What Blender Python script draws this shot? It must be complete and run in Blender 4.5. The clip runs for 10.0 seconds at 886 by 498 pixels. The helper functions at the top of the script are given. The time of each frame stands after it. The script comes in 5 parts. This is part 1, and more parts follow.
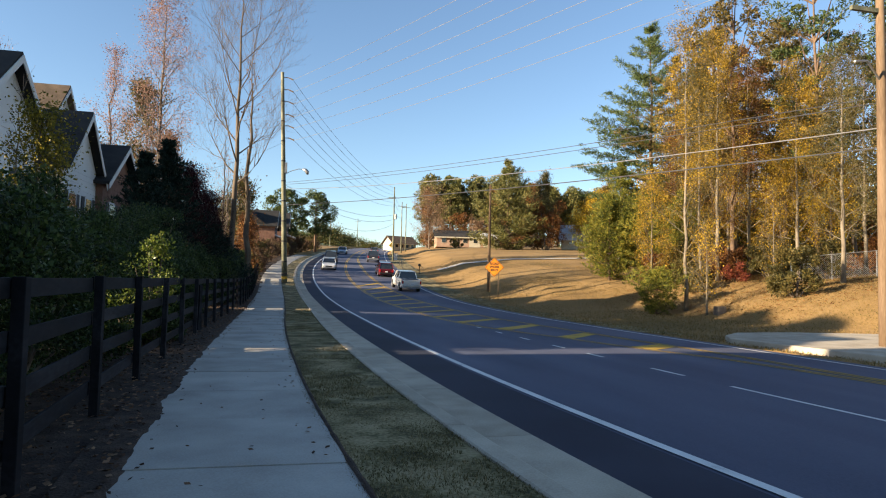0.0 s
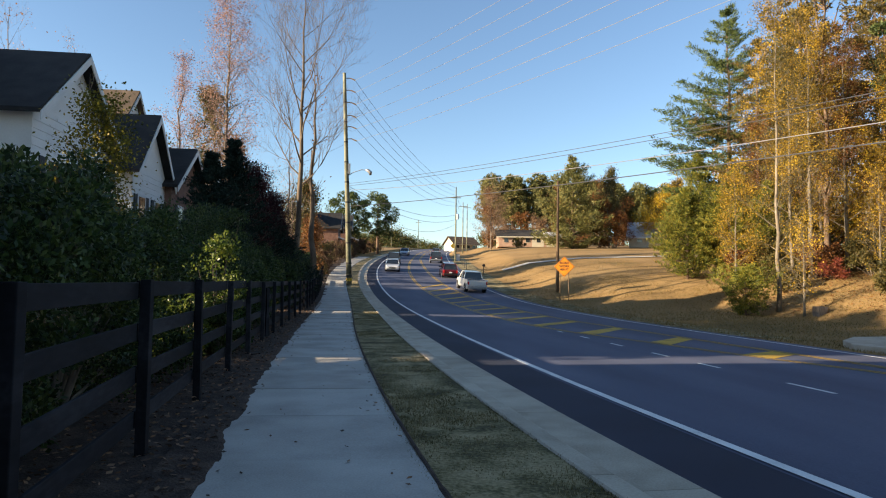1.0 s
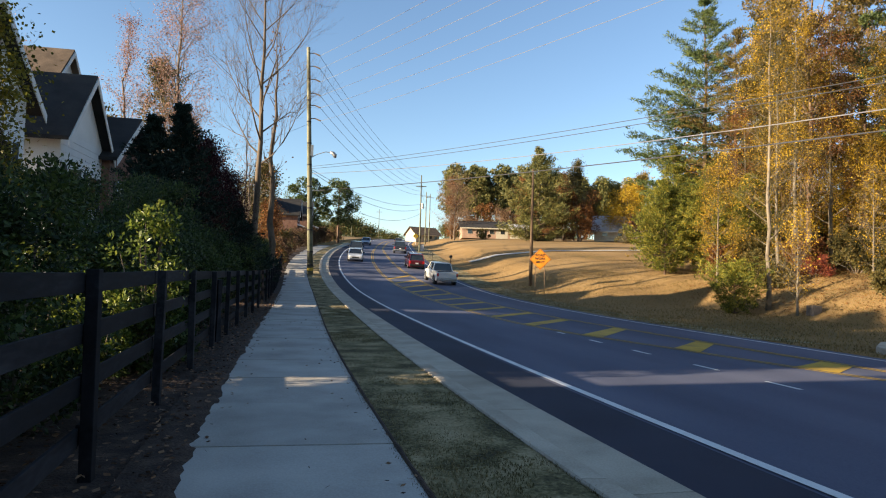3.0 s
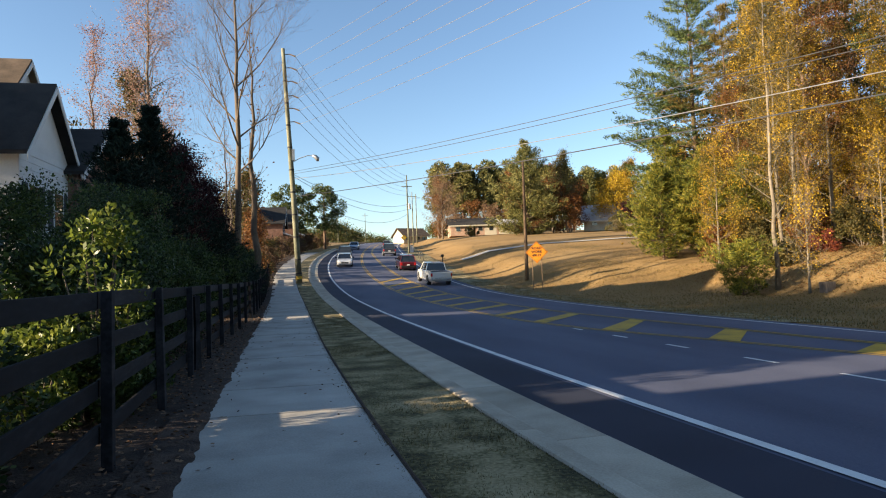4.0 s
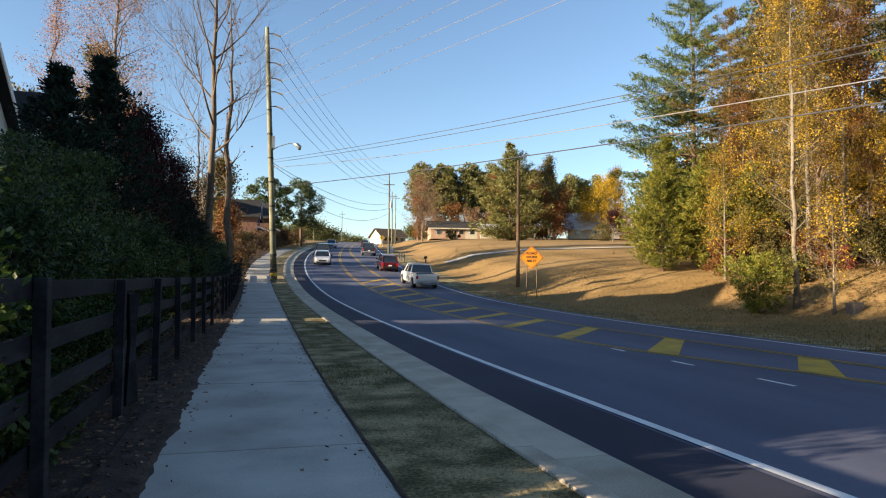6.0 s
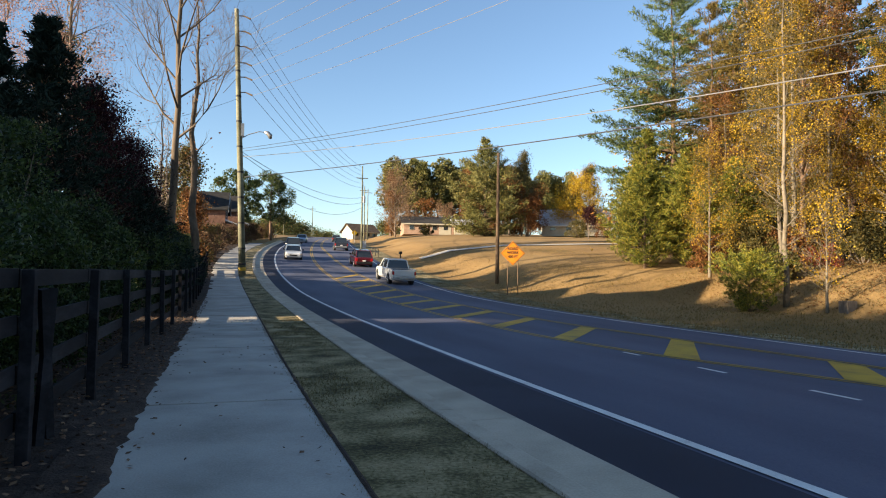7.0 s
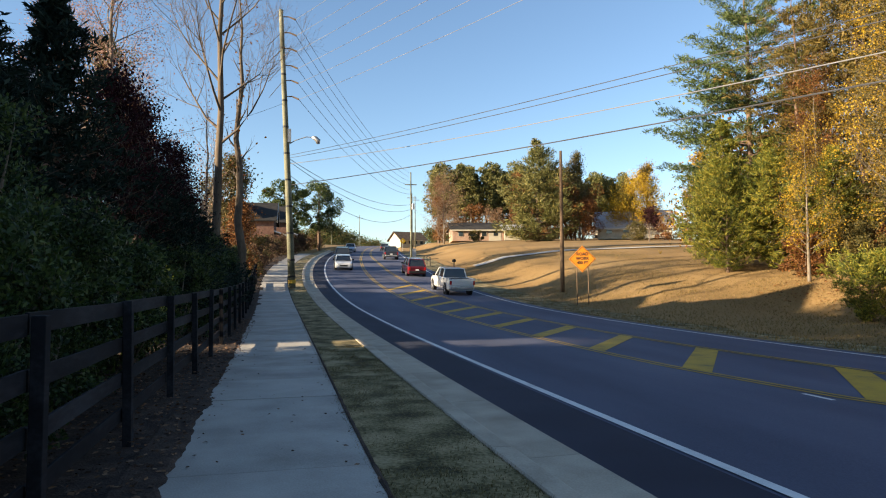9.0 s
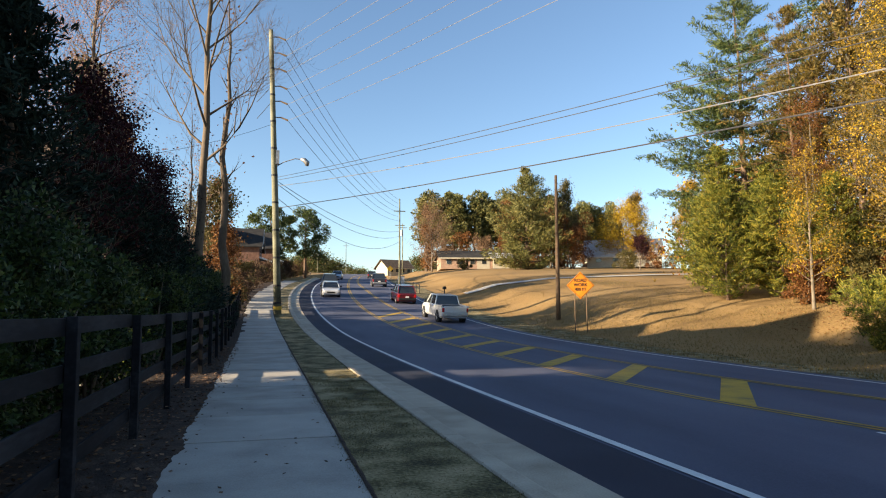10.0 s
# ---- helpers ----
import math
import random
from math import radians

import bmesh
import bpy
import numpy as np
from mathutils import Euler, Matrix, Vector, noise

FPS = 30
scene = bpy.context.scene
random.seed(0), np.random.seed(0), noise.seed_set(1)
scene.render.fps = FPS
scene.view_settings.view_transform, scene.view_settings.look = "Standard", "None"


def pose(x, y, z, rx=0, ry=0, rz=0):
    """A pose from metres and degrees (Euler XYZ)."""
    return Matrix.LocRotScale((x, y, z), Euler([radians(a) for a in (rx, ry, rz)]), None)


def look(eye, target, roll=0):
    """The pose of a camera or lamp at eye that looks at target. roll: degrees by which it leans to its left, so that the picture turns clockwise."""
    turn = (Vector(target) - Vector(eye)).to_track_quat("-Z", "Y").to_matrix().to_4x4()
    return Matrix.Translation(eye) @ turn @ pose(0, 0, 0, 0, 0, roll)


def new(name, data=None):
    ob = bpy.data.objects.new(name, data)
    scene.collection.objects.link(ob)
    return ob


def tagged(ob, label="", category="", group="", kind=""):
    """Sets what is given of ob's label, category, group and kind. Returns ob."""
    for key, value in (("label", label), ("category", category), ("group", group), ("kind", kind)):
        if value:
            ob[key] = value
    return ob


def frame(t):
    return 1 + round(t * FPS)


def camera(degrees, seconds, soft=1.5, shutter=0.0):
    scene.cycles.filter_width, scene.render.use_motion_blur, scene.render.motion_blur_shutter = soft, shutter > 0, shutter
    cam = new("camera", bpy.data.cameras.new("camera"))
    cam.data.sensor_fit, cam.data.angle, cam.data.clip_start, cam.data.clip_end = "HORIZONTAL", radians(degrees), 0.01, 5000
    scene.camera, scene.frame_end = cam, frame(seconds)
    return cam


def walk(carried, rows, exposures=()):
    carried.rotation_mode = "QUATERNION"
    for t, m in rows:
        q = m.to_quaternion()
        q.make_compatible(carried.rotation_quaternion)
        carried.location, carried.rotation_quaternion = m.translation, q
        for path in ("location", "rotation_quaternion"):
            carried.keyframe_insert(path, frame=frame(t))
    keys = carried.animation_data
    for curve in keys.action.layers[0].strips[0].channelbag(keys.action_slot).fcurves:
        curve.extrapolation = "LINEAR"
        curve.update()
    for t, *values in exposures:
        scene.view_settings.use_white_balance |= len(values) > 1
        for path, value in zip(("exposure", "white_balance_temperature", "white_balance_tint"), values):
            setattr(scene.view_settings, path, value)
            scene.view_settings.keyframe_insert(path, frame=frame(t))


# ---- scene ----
cam = camera(71.0, 10.0, soft=1.1)
PATH = [
    (0, (0.996, -2.163, 1.532), (1.427, -0.213, 1.641), 1.2),
    (0.5, (0.917, -1.316, 1.529), (1.278, 0.648, 1.629), -0.9),
    (1, (0.73, -0.472, 1.534), (0.972, 1.51, 1.642), 0.7),
    (1.5, (0.661, 0.264, 1.536), (0.893, 2.25, 1.576), 0.8),
    (2, (0.56, 1.224, 1.563), (0.794, 3.208, 1.656), 0.1),
    (2.5, (0.405, 2.001, 1.536), (0.815, 3.957, 1.606), 0.9),
    (2.7, (0.332, 2.344, 1.547), (0.697, 4.308, 1.634), 2.0),
    (3.8, (0.174, 4.269, 1.577), (0.615, 6.219, 1.633), -0.8),
    (4, (0.165, 4.63, 1.56), (0.579, 6.585, 1.641), -2.1),
    (4.5, (0.074, 5.499, 1.561), (0.492, 7.453, 1.627), -0.2),
    (5, (-0.02, 6.359, 1.56), (0.399, 8.312, 1.647), -1.2),
    (5.5, (-0.121, 7.251, 1.571), (0.346, 9.194, 1.649), 1.1),
    (6.8, (-0.132, 9.691, 1.478), (0.415, 11.612, 1.594), -1.4),
    (7, (-0.185, 10.043, 1.498), (0.399, 11.954, 1.578), 0.6),
    (7.5, (-0.123, 10.928, 1.485), (0.55, 12.807, 1.627), -0.6),
    (8, (-0.133, 11.621, 1.487), (0.505, 13.51, 1.638), -0.5),
    (8.5, (-0.264, 12.664, 1.482), (0.255, 14.591, 1.618), -0.6),
    (9, (-0.257, 13.527, 1.705), (0.186, 15.475, 1.806), -0.5),
    (9.5, (-0.222, 14.238, 1.542), (0.298, 16.158, 1.747), -1.9),
    (10, (-0.382, 15.068, 1.556), (0.104, 16.998, 1.75), -0.3),
]
walk(cam, [(t, look(eye, target, roll)) for t, eye, target, roll in PATH], [(0, 1.88, 6350, 10), (10, 1.88, 6350, 10)])

# ---- light ----
SUN_AZ, SUN_EL = 190.0, 14.5          # direction towards the sun, degrees from +x, and its height
sun_dir = Vector((math.cos(radians(SUN_AZ)) * math.cos(radians(SUN_EL)), math.sin(radians(SUN_AZ)) * math.cos(radians(SUN_EL)), math.sin(radians(SUN_EL))))
world = bpy.data.worlds.new("world")
scene.world = world
world.use_nodes = True
wn = world.node_tree.nodes
sky = wn.new("ShaderNodeTexSky")
sky.sky_type = "NISHITA"
sky.sun_disc = False
sky.sun_elevation = radians(SUN_EL)
sky.sun_rotation = radians(90 - SUN_AZ)
sky.altitude = 300
sky.air_density, sky.dust_density, sky.ozone_density = 1.0, 0.4, 2.0
world.node_tree.links.new(sky.outputs[0], wn["Background"].inputs[0])
wn["Background"].inputs[1].default_value = 0.067
sun = new("sun", bpy.data.lights.new("sun", "SUN"))
sun.data.energy = 5.0
sun.data.angle = radians(0.55)
sun.data.color = (1.0, 0.80, 0.55)
sun.matrix_world = look(sun_dir * 50, (0, 0, 0))

# ---- materials ----
def mat(name, colours, scale=3.0, rough=0.8, bump=0.2, fine=40.0, metal=0.0, spread=(0.3, 0.7), island=0.0, obj=0.0, trans=0.0, spec=0.3, stretch=(1, 1, 1), bump_dist=0.02):
    """Noise between several colours at two scales, with bump; island/obj: random brightness per leaf or per object; trans: light let through."""
    m = bpy.data.materials.new(name)
    m.use_nodes = True
    nt, nd = m.node_tree, m.node_tree.nodes
    link = nt.links.new
    b = nd["Principled BSDF"]
    tc = nd.new("ShaderNodeTexCoord")
    geo = nd.new("ShaderNodeNewGeometry")
    mp = nd.new("ShaderNodeMapping")
    mp.inputs["Scale"].default_value = stretch
    link(geo.outputs["Position"], mp.inputs[0])
    n1 = nd.new("ShaderNodeTexNoise")
    n1.inputs["Scale"].default_value = scale
    n1.inputs["Detail"].default_value = 4
    n2 = nd.new("ShaderNodeTexNoise")
    n2.inputs["Scale"].default_value = fine
    n2.inputs["Detail"].default_value = 3
    link(mp.outputs[0], n1.inputs["Vector"])
    link(mp.outputs[0], n2.inputs["Vector"])
    mix = nd.new("ShaderNodeMath")
    mix.operation = "MULTIPLY_ADD"
    mix.inputs[1].default_value = 0.35
    link(n2.outputs[0], mix.inputs[0])
    sub = nd.new("ShaderNodeMath")
    sub.operation = "MULTIPLY"
    sub.inputs[1].default_value = 0.65
    link(n1.outputs[0], sub.inputs[0])
    link(sub.outputs[0], mix.inputs[2])
    fac = mix.outputs[0]
    if island or obj:
        rnd = geo.outputs["Random Per Island"]
        if obj:
            rnd = nd.new("ShaderNodeObjectInfo").outputs["Random"]
        ma = nd.new("ShaderNodeMath")
        ma.operation = "MULTIPLY_ADD"
        ma.inputs[1].default_value = island or obj
        link(rnd, ma.inputs[0])
        sb = nd.new("ShaderNodeMath")
        sb.operation = "SUBTRACT"
        sb.inputs[1].default_value = (island or obj) / 2
        link(fac, sb.inputs[0])
        link(sb.outputs[0], ma.inputs[2])
        fac = ma.outputs[0]
    ramp = nd.new("ShaderNodeValToRGB")
    el = ramp.color_ramp.elements
    while len(el) < len(colours):
        el.new(0.5)
    for k, c in enumerate(colours):
        el[k].position = spread[0] + (spread[1] - spread[0]) * k / max(1, len(colours) - 1)
        el[k].color = (*c, 1)
    link(fac, ramp.inputs[0])
    link(ramp.outputs[0], b.inputs["Base Color"])
    b.inputs["Roughness"].default_value = rough
    b.inputs["Metallic"].default_value = metal
    b.inputs["Specular IOR Level"].default_value = spec
    if bump:
        bp = nd.new("ShaderNodeBump")
        bp.inputs["Strength"].default_value = bump
        bp.inputs["Distance"].default_value = bump_dist
        link(mix.outputs[0], bp.inputs["Height"])
        link(bp.outputs[0], b.inputs["Normal"])
    if trans:
        tr = nd.new("ShaderNodeBsdfTranslucent")
        link(ramp.outputs[0], tr.inputs[0])
        ms = nd.new("ShaderNodeMixShader")
        ms.inputs[0].default_value = trans
        link(b.outputs[0], ms.inputs[1])
        link(tr.outputs[0], ms.inputs[2])
        link(ms.outputs[0], nd["Material Output"].inputs[0])
    return m


def glass(name, colour=(0.02, 0.025, 0.03), rough=0.05):
    m = bpy.data.materials.new(name)
    m.use_nodes = True
    b = m.node_tree.nodes["Principled BSDF"]
    b.inputs["Base Color"].default_value = (*colour, 1)
    b.inputs["Roughness"].default_value = rough
    b.inputs["Specular IOR Level"].default_value = 0.8
    return m


M = {}
M["concrete"] = mat("concrete", [(0.25, 0.235, 0.205), (0.36, 0.34, 0.305), (0.45, 0.43, 0.385)], 1.2, 0.9, 0.25, 60, obj=0.12)
M["kerb"] = mat("kerb_concrete", [(0.27, 0.23, 0.17), (0.40, 0.345, 0.265), (0.50, 0.44, 0.345)], 1.5, 0.9, 0.25, 50, obj=0.12)
# blue of the sky-lit shade is mixed into this asphalt's grey
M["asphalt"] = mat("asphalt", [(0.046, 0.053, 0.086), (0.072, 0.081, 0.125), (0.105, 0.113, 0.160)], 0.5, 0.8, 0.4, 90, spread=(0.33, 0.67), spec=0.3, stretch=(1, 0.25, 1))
M["asphalt_new"] = mat("dark_asphalt", [(0.014, 0.017, 0.030), (0.023, 0.027, 0.046), (0.036, 0.040, 0.062)], 0.5, 0.85, 0.35, 120, spec=0.25)
M["white_line"] = mat("white_road_paint", [(0.32, 0.32, 0.32), (0.62, 0.62, 0.60), (0.72, 0.72, 0.70)], 2.0, 0.7, 0.2, 60, spread=(0.25, 0.6))
M["yellow_line"] = mat("yellow_road_paint", [(0.13, 0.10, 0.05), (0.38, 0.24, 0.035), (0.48, 0.30, 0.03)], 2.0, 0.7, 0.2, 50, spread=(0.3, 0.6))
M["lawn"] = mat("dry_lawn", [(0.090, 0.069, 0.018), (0.198, 0.120, 0.042), (0.258, 0.162, 0.060), (0.216, 0.150, 0.072)], 0.12, 1.0, 0.8, 9, spread=(0.3, 0.68), bump_dist=0.1)
M["verge"] = mat("verge_grass_soil", [(0.040, 0.034, 0.014), (0.115, 0.096, 0.040), (0.25, 0.20, 0.10), (0.34, 0.27, 0.15)], 1.6, 1.0, 0.9, 26, spread=(0.37, 0.63), bump_dist=0.05)
M["blade"] = mat("grass_blade", [(0.080, 0.066, 0.024), (0.170, 0.134, 0.055), (0.34, 0.27, 0.15)], 1.9, 0.9, 0, 8, spread=(0.36, 0.66), island=0.30, trans=0.2)
M["mulch"] = mat("pine_bark_mulch", [(0.016, 0.012, 0.011), (0.046, 0.031, 0.024), (0.101, 0.068, 0.050)], 4, 1.0, 1.0, 45, bump_dist=0.06)
M["black_wood"] = mat("black_painted_wood", [(0.0025, 0.0025, 0.004), (0.009, 0.009, 0.012), (0.028, 0.028, 0.034)], 3, 0.8, 0.4, 25, obj=0.16, stretch=(1, 0.2, 1), spec=0.18)
M["pole_wood"] = mat("weathered_pole_wood", [(0.040, 0.042, 0.028), (0.125, 0.125, 0.082), (0.225, 0.218, 0.150)], 1.3, 0.9, 0.4, 30, spread=(0.36, 0.62), stretch=(1, 1, 0.45))
M["pole_dark"] = mat("creosoted_pole_wood", [(0.06, 0.04, 0.025), (0.13, 0.085, 0.05), (0.2, 0.14, 0.09)], 2, 0.9, 0.4, 30, stretch=(1, 1, 0.12))
M["bark_grey"] = mat("grey_bark", [(0.072, 0.056, 0.044), (0.136, 0.108, 0.084), (0.216, 0.176, 0.136)], 3, 0.95, 0.6, 18, stretch=(1, 1, 0.25))
M["bark_tan"] = mat("tan_bark", [(0.045, 0.033, 0.022), (0.100, 0.075, 0.052), (0.165, 0.128, 0.092)], 3, 0.95, 0.6, 18, stretch=(1, 1, 0.25))
M["bark_pale"] = mat("pale_bark", [(0.070, 0.055, 0.036), (0.155, 0.128, 0.092), (0.235, 0.200, 0.152)], 3, 0.95, 0.5, 18, stretch=(1, 1, 0.25))
M["bark_pine"] = mat("pine_bark", [(0.05, 0.035, 0.025), (0.12, 0.08, 0.055), (0.21, 0.14, 0.09)], 3, 0.95, 0.8, 14, stretch=(1, 1, 0.3))
M["leaf_yellow"] = mat("yellow_leaves", [(0.20, 0.11, 0.010), (0.37, 0.23, 0.012), (0.48, 0.34, 0.018)], 0.6, 0.6, 0, 3, island=0.5, trans=0.35)
M["leaf_gold"] = mat("golden_brown_leaves", [(0.060, 0.050, 0.010), (0.15, 0.100, 0.012), (0.34, 0.200, 0.014), (0.46, 0.300, 0.020)], 0.38, 0.6, 0, 1.3, spread=(0.36, 0.66), island=0.28, trans=0.35)
M["leaf_rust"] = mat("rust_leaves", [(0.061, 0.024, 0.008), (0.150, 0.058, 0.014), (0.224, 0.102, 0.027)], 0.5, 0.7, 0, 3, island=0.5, trans=0.3)
M["leaf_pink"] = mat("pink_brown_leaves", [(0.210, 0.105, 0.080), (0.310, 0.170, 0.125), (0.380, 0.240, 0.185)], 0.5, 0.7, 0, 3, island=0.5, trans=0.35)
M["leaf_tan"] = mat("tan_brown_leaves", [(0.100, 0.058, 0.030), (0.185, 0.112, 0.062), (0.265, 0.170, 0.098)], 0.5, 0.7, 0, 3, island=0.4, trans=0.3)
M["leaf_red"] = mat("red_leaves", [(0.060, 0.010, 0.008), (0.140, 0.025, 0.014), (0.215, 0.062, 0.022)], 0.5, 0.7, 0, 3, island=0.5, trans=0.3)
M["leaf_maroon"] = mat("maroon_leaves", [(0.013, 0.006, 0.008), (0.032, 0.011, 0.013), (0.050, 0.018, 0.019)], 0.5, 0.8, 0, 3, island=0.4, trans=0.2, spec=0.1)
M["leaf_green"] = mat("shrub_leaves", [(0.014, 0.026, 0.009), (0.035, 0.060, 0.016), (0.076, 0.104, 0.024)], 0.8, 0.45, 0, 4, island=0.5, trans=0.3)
# brighter copy of the shrub leaves, with the sun put into its green
M["leaf_lime"] = mat("sunlit_shrub_leaves", [(0.045, 0.068, 0.011), (0.105, 0.145, 0.022), (0.185, 0.205, 0.032)], 0.8, 0.4, 0, 4, island=0.5, trans=0.4)
M["leaf_amber"] = mat("golden_green_leaves", [(0.075, 0.075, 0.010), (0.17, 0.145, 0.014), (0.27, 0.20, 0.018)], 0.8, 0.6, 0, 4, island=0.5, trans=0.35)
M["hedge_brown"] = mat("brown_hedge_leaves", [(0.035, 0.020, 0.012), (0.075, 0.043, 0.024), (0.125, 0.078, 0.042)], 0.5, 0.8, 0, 3, island=0.5, trans=0.2)
M["leaf_olive"] = mat("olive_leaves", [(0.038, 0.038, 0.011), (0.083, 0.071, 0.019), (0.143, 0.105, 0.026)], 0.5, 0.6, 0, 4, island=0.5, trans=0.3)
M["needle"] = mat("pine_needles", [(0.020, 0.038, 0.011), (0.050, 0.077, 0.020), (0.108, 0.122, 0.032)], 0.5, 0.6, 0, 3, island=0.5, trans=0.25)
M["needle_young"] = mat("young_pine_needles", [(0.040, 0.058, 0.010), (0.145, 0.160, 0.020), (0.300, 0.250, 0.032)], 0.5, 0.6, 0, 3, island=0.5, trans=0.3)
M["needle_gold"] = mat("browned_pine_needles", [(0.050, 0.042, 0.010), (0.115, 0.085, 0.018), (0.190, 0.130, 0.028)], 0.5, 0.6, 0, 3, island=0.5, trans=0.3)
M["needle_blue"] = mat("blue_green_needles", [(0.030, 0.052, 0.016), (0.074, 0.108, 0.030), (0.140, 0.168, 0.048)], 0.5, 0.6, 0, 3, island=0.5, trans=0.3)
# paler copy of the needles; sunlight on the far pines is in its colour
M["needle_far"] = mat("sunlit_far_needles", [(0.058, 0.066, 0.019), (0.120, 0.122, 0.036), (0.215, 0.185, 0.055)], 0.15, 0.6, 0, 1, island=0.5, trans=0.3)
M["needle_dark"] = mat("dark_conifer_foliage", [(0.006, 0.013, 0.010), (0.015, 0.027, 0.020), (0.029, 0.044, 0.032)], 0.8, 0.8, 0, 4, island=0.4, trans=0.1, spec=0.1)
M["siding"] = mat("white_siding", [(0.56, 0.56, 0.55), (0.64, 0.64, 0.63), (0.70, 0.70, 0.69)], 0.8, 0.7, 0.15, 20, obj=0.06)
M["trim_white"] = mat("white_trim_paint", [(0.52, 0.52, 0.51), (0.60, 0.60, 0.59), (0.66, 0.66, 0.65)], 1.5, 0.6, 0.1, 20)
M["shingle"] = mat("dark_roof_shingles", [(0.011, 0.011, 0.011), (0.022, 0.021, 0.021), (0.037, 0.034, 0.032)], 1.5, 0.95, 0.6, 25, obj=0.25)
M["shingle_brown"] = mat("brown_roof_shingles", [(0.068, 0.049, 0.034), (0.120, 0.086, 0.060), (0.180, 0.131, 0.090)], 1.5, 0.95, 0.6, 25, obj=0.25)
M["brick"] = mat("house_brick", [(0.098, 0.052, 0.038), (0.168, 0.091, 0.066), (0.231, 0.133, 0.098)], 2.5, 0.9, 0.4, 25)
M["metal_roof"] = mat("grey_metal_roof", [(0.30, 0.30, 0.31), (0.42, 0.42, 0.43), (0.52, 0.52, 0.53)], 0.8, 0.5, 0.1, 12, spec=0.5)
M["shutter"] = mat("dark_shutter_paint", [(0.012, 0.016, 0.02), (0.02, 0.026, 0.032), (0.035, 0.04, 0.05)], 2, 0.6, 0.15, 30)
M["glass"] = glass("window_glass")
M["orange"] = mat("orange_sign_sheeting", [(0.446, 0.144, 0.009), (0.562, 0.194, 0.011), (0.605, 0.230, 0.022)], 2.5, 0.5, 0.03, 30)
M["black"] = mat("black_paint", [(0.008, 0.008, 0.008), (0.014, 0.014, 0.014), (0.025, 0.025, 0.025)], 4, 0.6, 0.05, 40)
M["steel"] = mat("galvanised_steel", [(0.22, 0.22, 0.22), (0.34, 0.34, 0.34), (0.46, 0.46, 0.45)], 4, 0.45, 0.08, 40, metal=0.8)
M["wire"] = mat("cable_sheath", [(0.03, 0.03, 0.032), (0.05, 0.05, 0.052), (0.08, 0.08, 0.08)], 2, 0.5, 0, 20)
M["wire_pale"] = mat("bright_cable", [(0.270, 0.264, 0.252), (0.360, 0.348, 0.330), (0.420, 0.408, 0.390)], 2, 0.35, 0, 20, metal=0.6)
M["rubber"] = mat("tyre_rubber", [(0.010, 0.010, 0.010), (0.018, 0.018, 0.018), (0.03, 0.03, 0.03)], 6, 0.85, 0.2, 50)
M["fallen"] = mat("fallen_leaves", [(0.04, 0.022, 0.013), (0.11, 0.06, 0.035), (0.2, 0.12, 0.07)], 5, 0.9, 0, 20, island=0.6)

# ---- helpers ----
class Shape:
    """Collects vertices and faces of one mesh."""

    def __init__(self):
        self.v, self.f = [], []

    def box(self, lo, hi, m=None, taper=0.0):
        (a, b, c), (d, e, f) = lo, hi
        i = len(self.v)
        tx, ty = (d - a) * taper, (e - b) * taper
        pts = [(a, b, c), (d, b, c), (d, e, c), (a, e, c), (a + tx, b + ty, f), (d - tx, b + ty, f), (d - tx, e - ty, f), (a + tx, e - ty, f)]
        self.v += [tuple(m @ Vector(p)) if m else p for p in pts]
        self.f += [tuple(i + k for k in q) for q in ((3, 2, 1, 0), (4, 5, 6, 7), (0, 1, 5, 4), (1, 2, 6, 5), (2, 3, 7, 6), (3, 0, 4, 7))]
        return self

    def poly(self, pts):
        i = len(self.v)
        self.v += [tuple(p) for p in pts]
        self.f.append(tuple(range(i, i + len(pts))))
        return self

    def prism(self, pts, off):
        """A polygon pushed along off."""
        i, n = len(self.v), len(pts)
        off = Vector(off)
        self.v += [tuple(p) for p in pts] + [tuple(Vector(p) + off) for p in pts]
        self.f += [tuple(range(i + n - 1, i - 1, -1)), tuple(range(i + n, i + 2 * n))]
        self.f += [(i + k, i + (k + 1) % n, i + n + (k + 1) % n, i + n + k) for k in range(n)]
        return self

    def tube(self, pts, radii, n=6, cap=True):
        pts = [Vector(p) for p in pts]
        i0 = len(self.v)
        for k, p in enumerate(pts):
            d = (pts[min(k + 1, len(pts) - 1)] - pts[max(k - 1, 0)])
            d = d.normalized() if d.length > 1e-9 else Vector((0, 0, 1))
            ref = Vector((0, 0, 1)) if abs(d.z) < 0.8 else Vector((1, 0, 0))
            a = d.cross(ref).normalized()
            b = d.cross(a)
            if abs(d.z) >= 0.8:
                a, b = a, b
            r = radii[k] if hasattr(radii, "__len__") else radii
            for j in range(n):
                w = 2 * math.pi * j / n
                q = p + (a * math.cos(w) + b * math.sin(w)) * r
                self.v.append((q.x, q.y, q.z))
        for k in range(len(pts) - 1):
            for j in range(n):
                a0, a1 = i0 + k * n + j, i0 + k * n + (j + 1) % n
                self.f.append((a0, a1, a1 + n, a0 + n))
        if cap:
            self.f.append(tuple(i0 + j for j in range(n - 1, -1, -1)))
            self.f.append(tuple(i0 + (len(pts) - 1) * n + j for j in range(n)))
        return self

    def mesh(self, name, material, smooth=False):
        me = bpy.data.meshes.new(name)
        me.from_pydata(self.v, [], self.f)
        me.materials.append(material)
        if smooth:
            me.polygons.foreach_set("use_smooth", [True] * len(me.polygons))
        me.update()
        return me


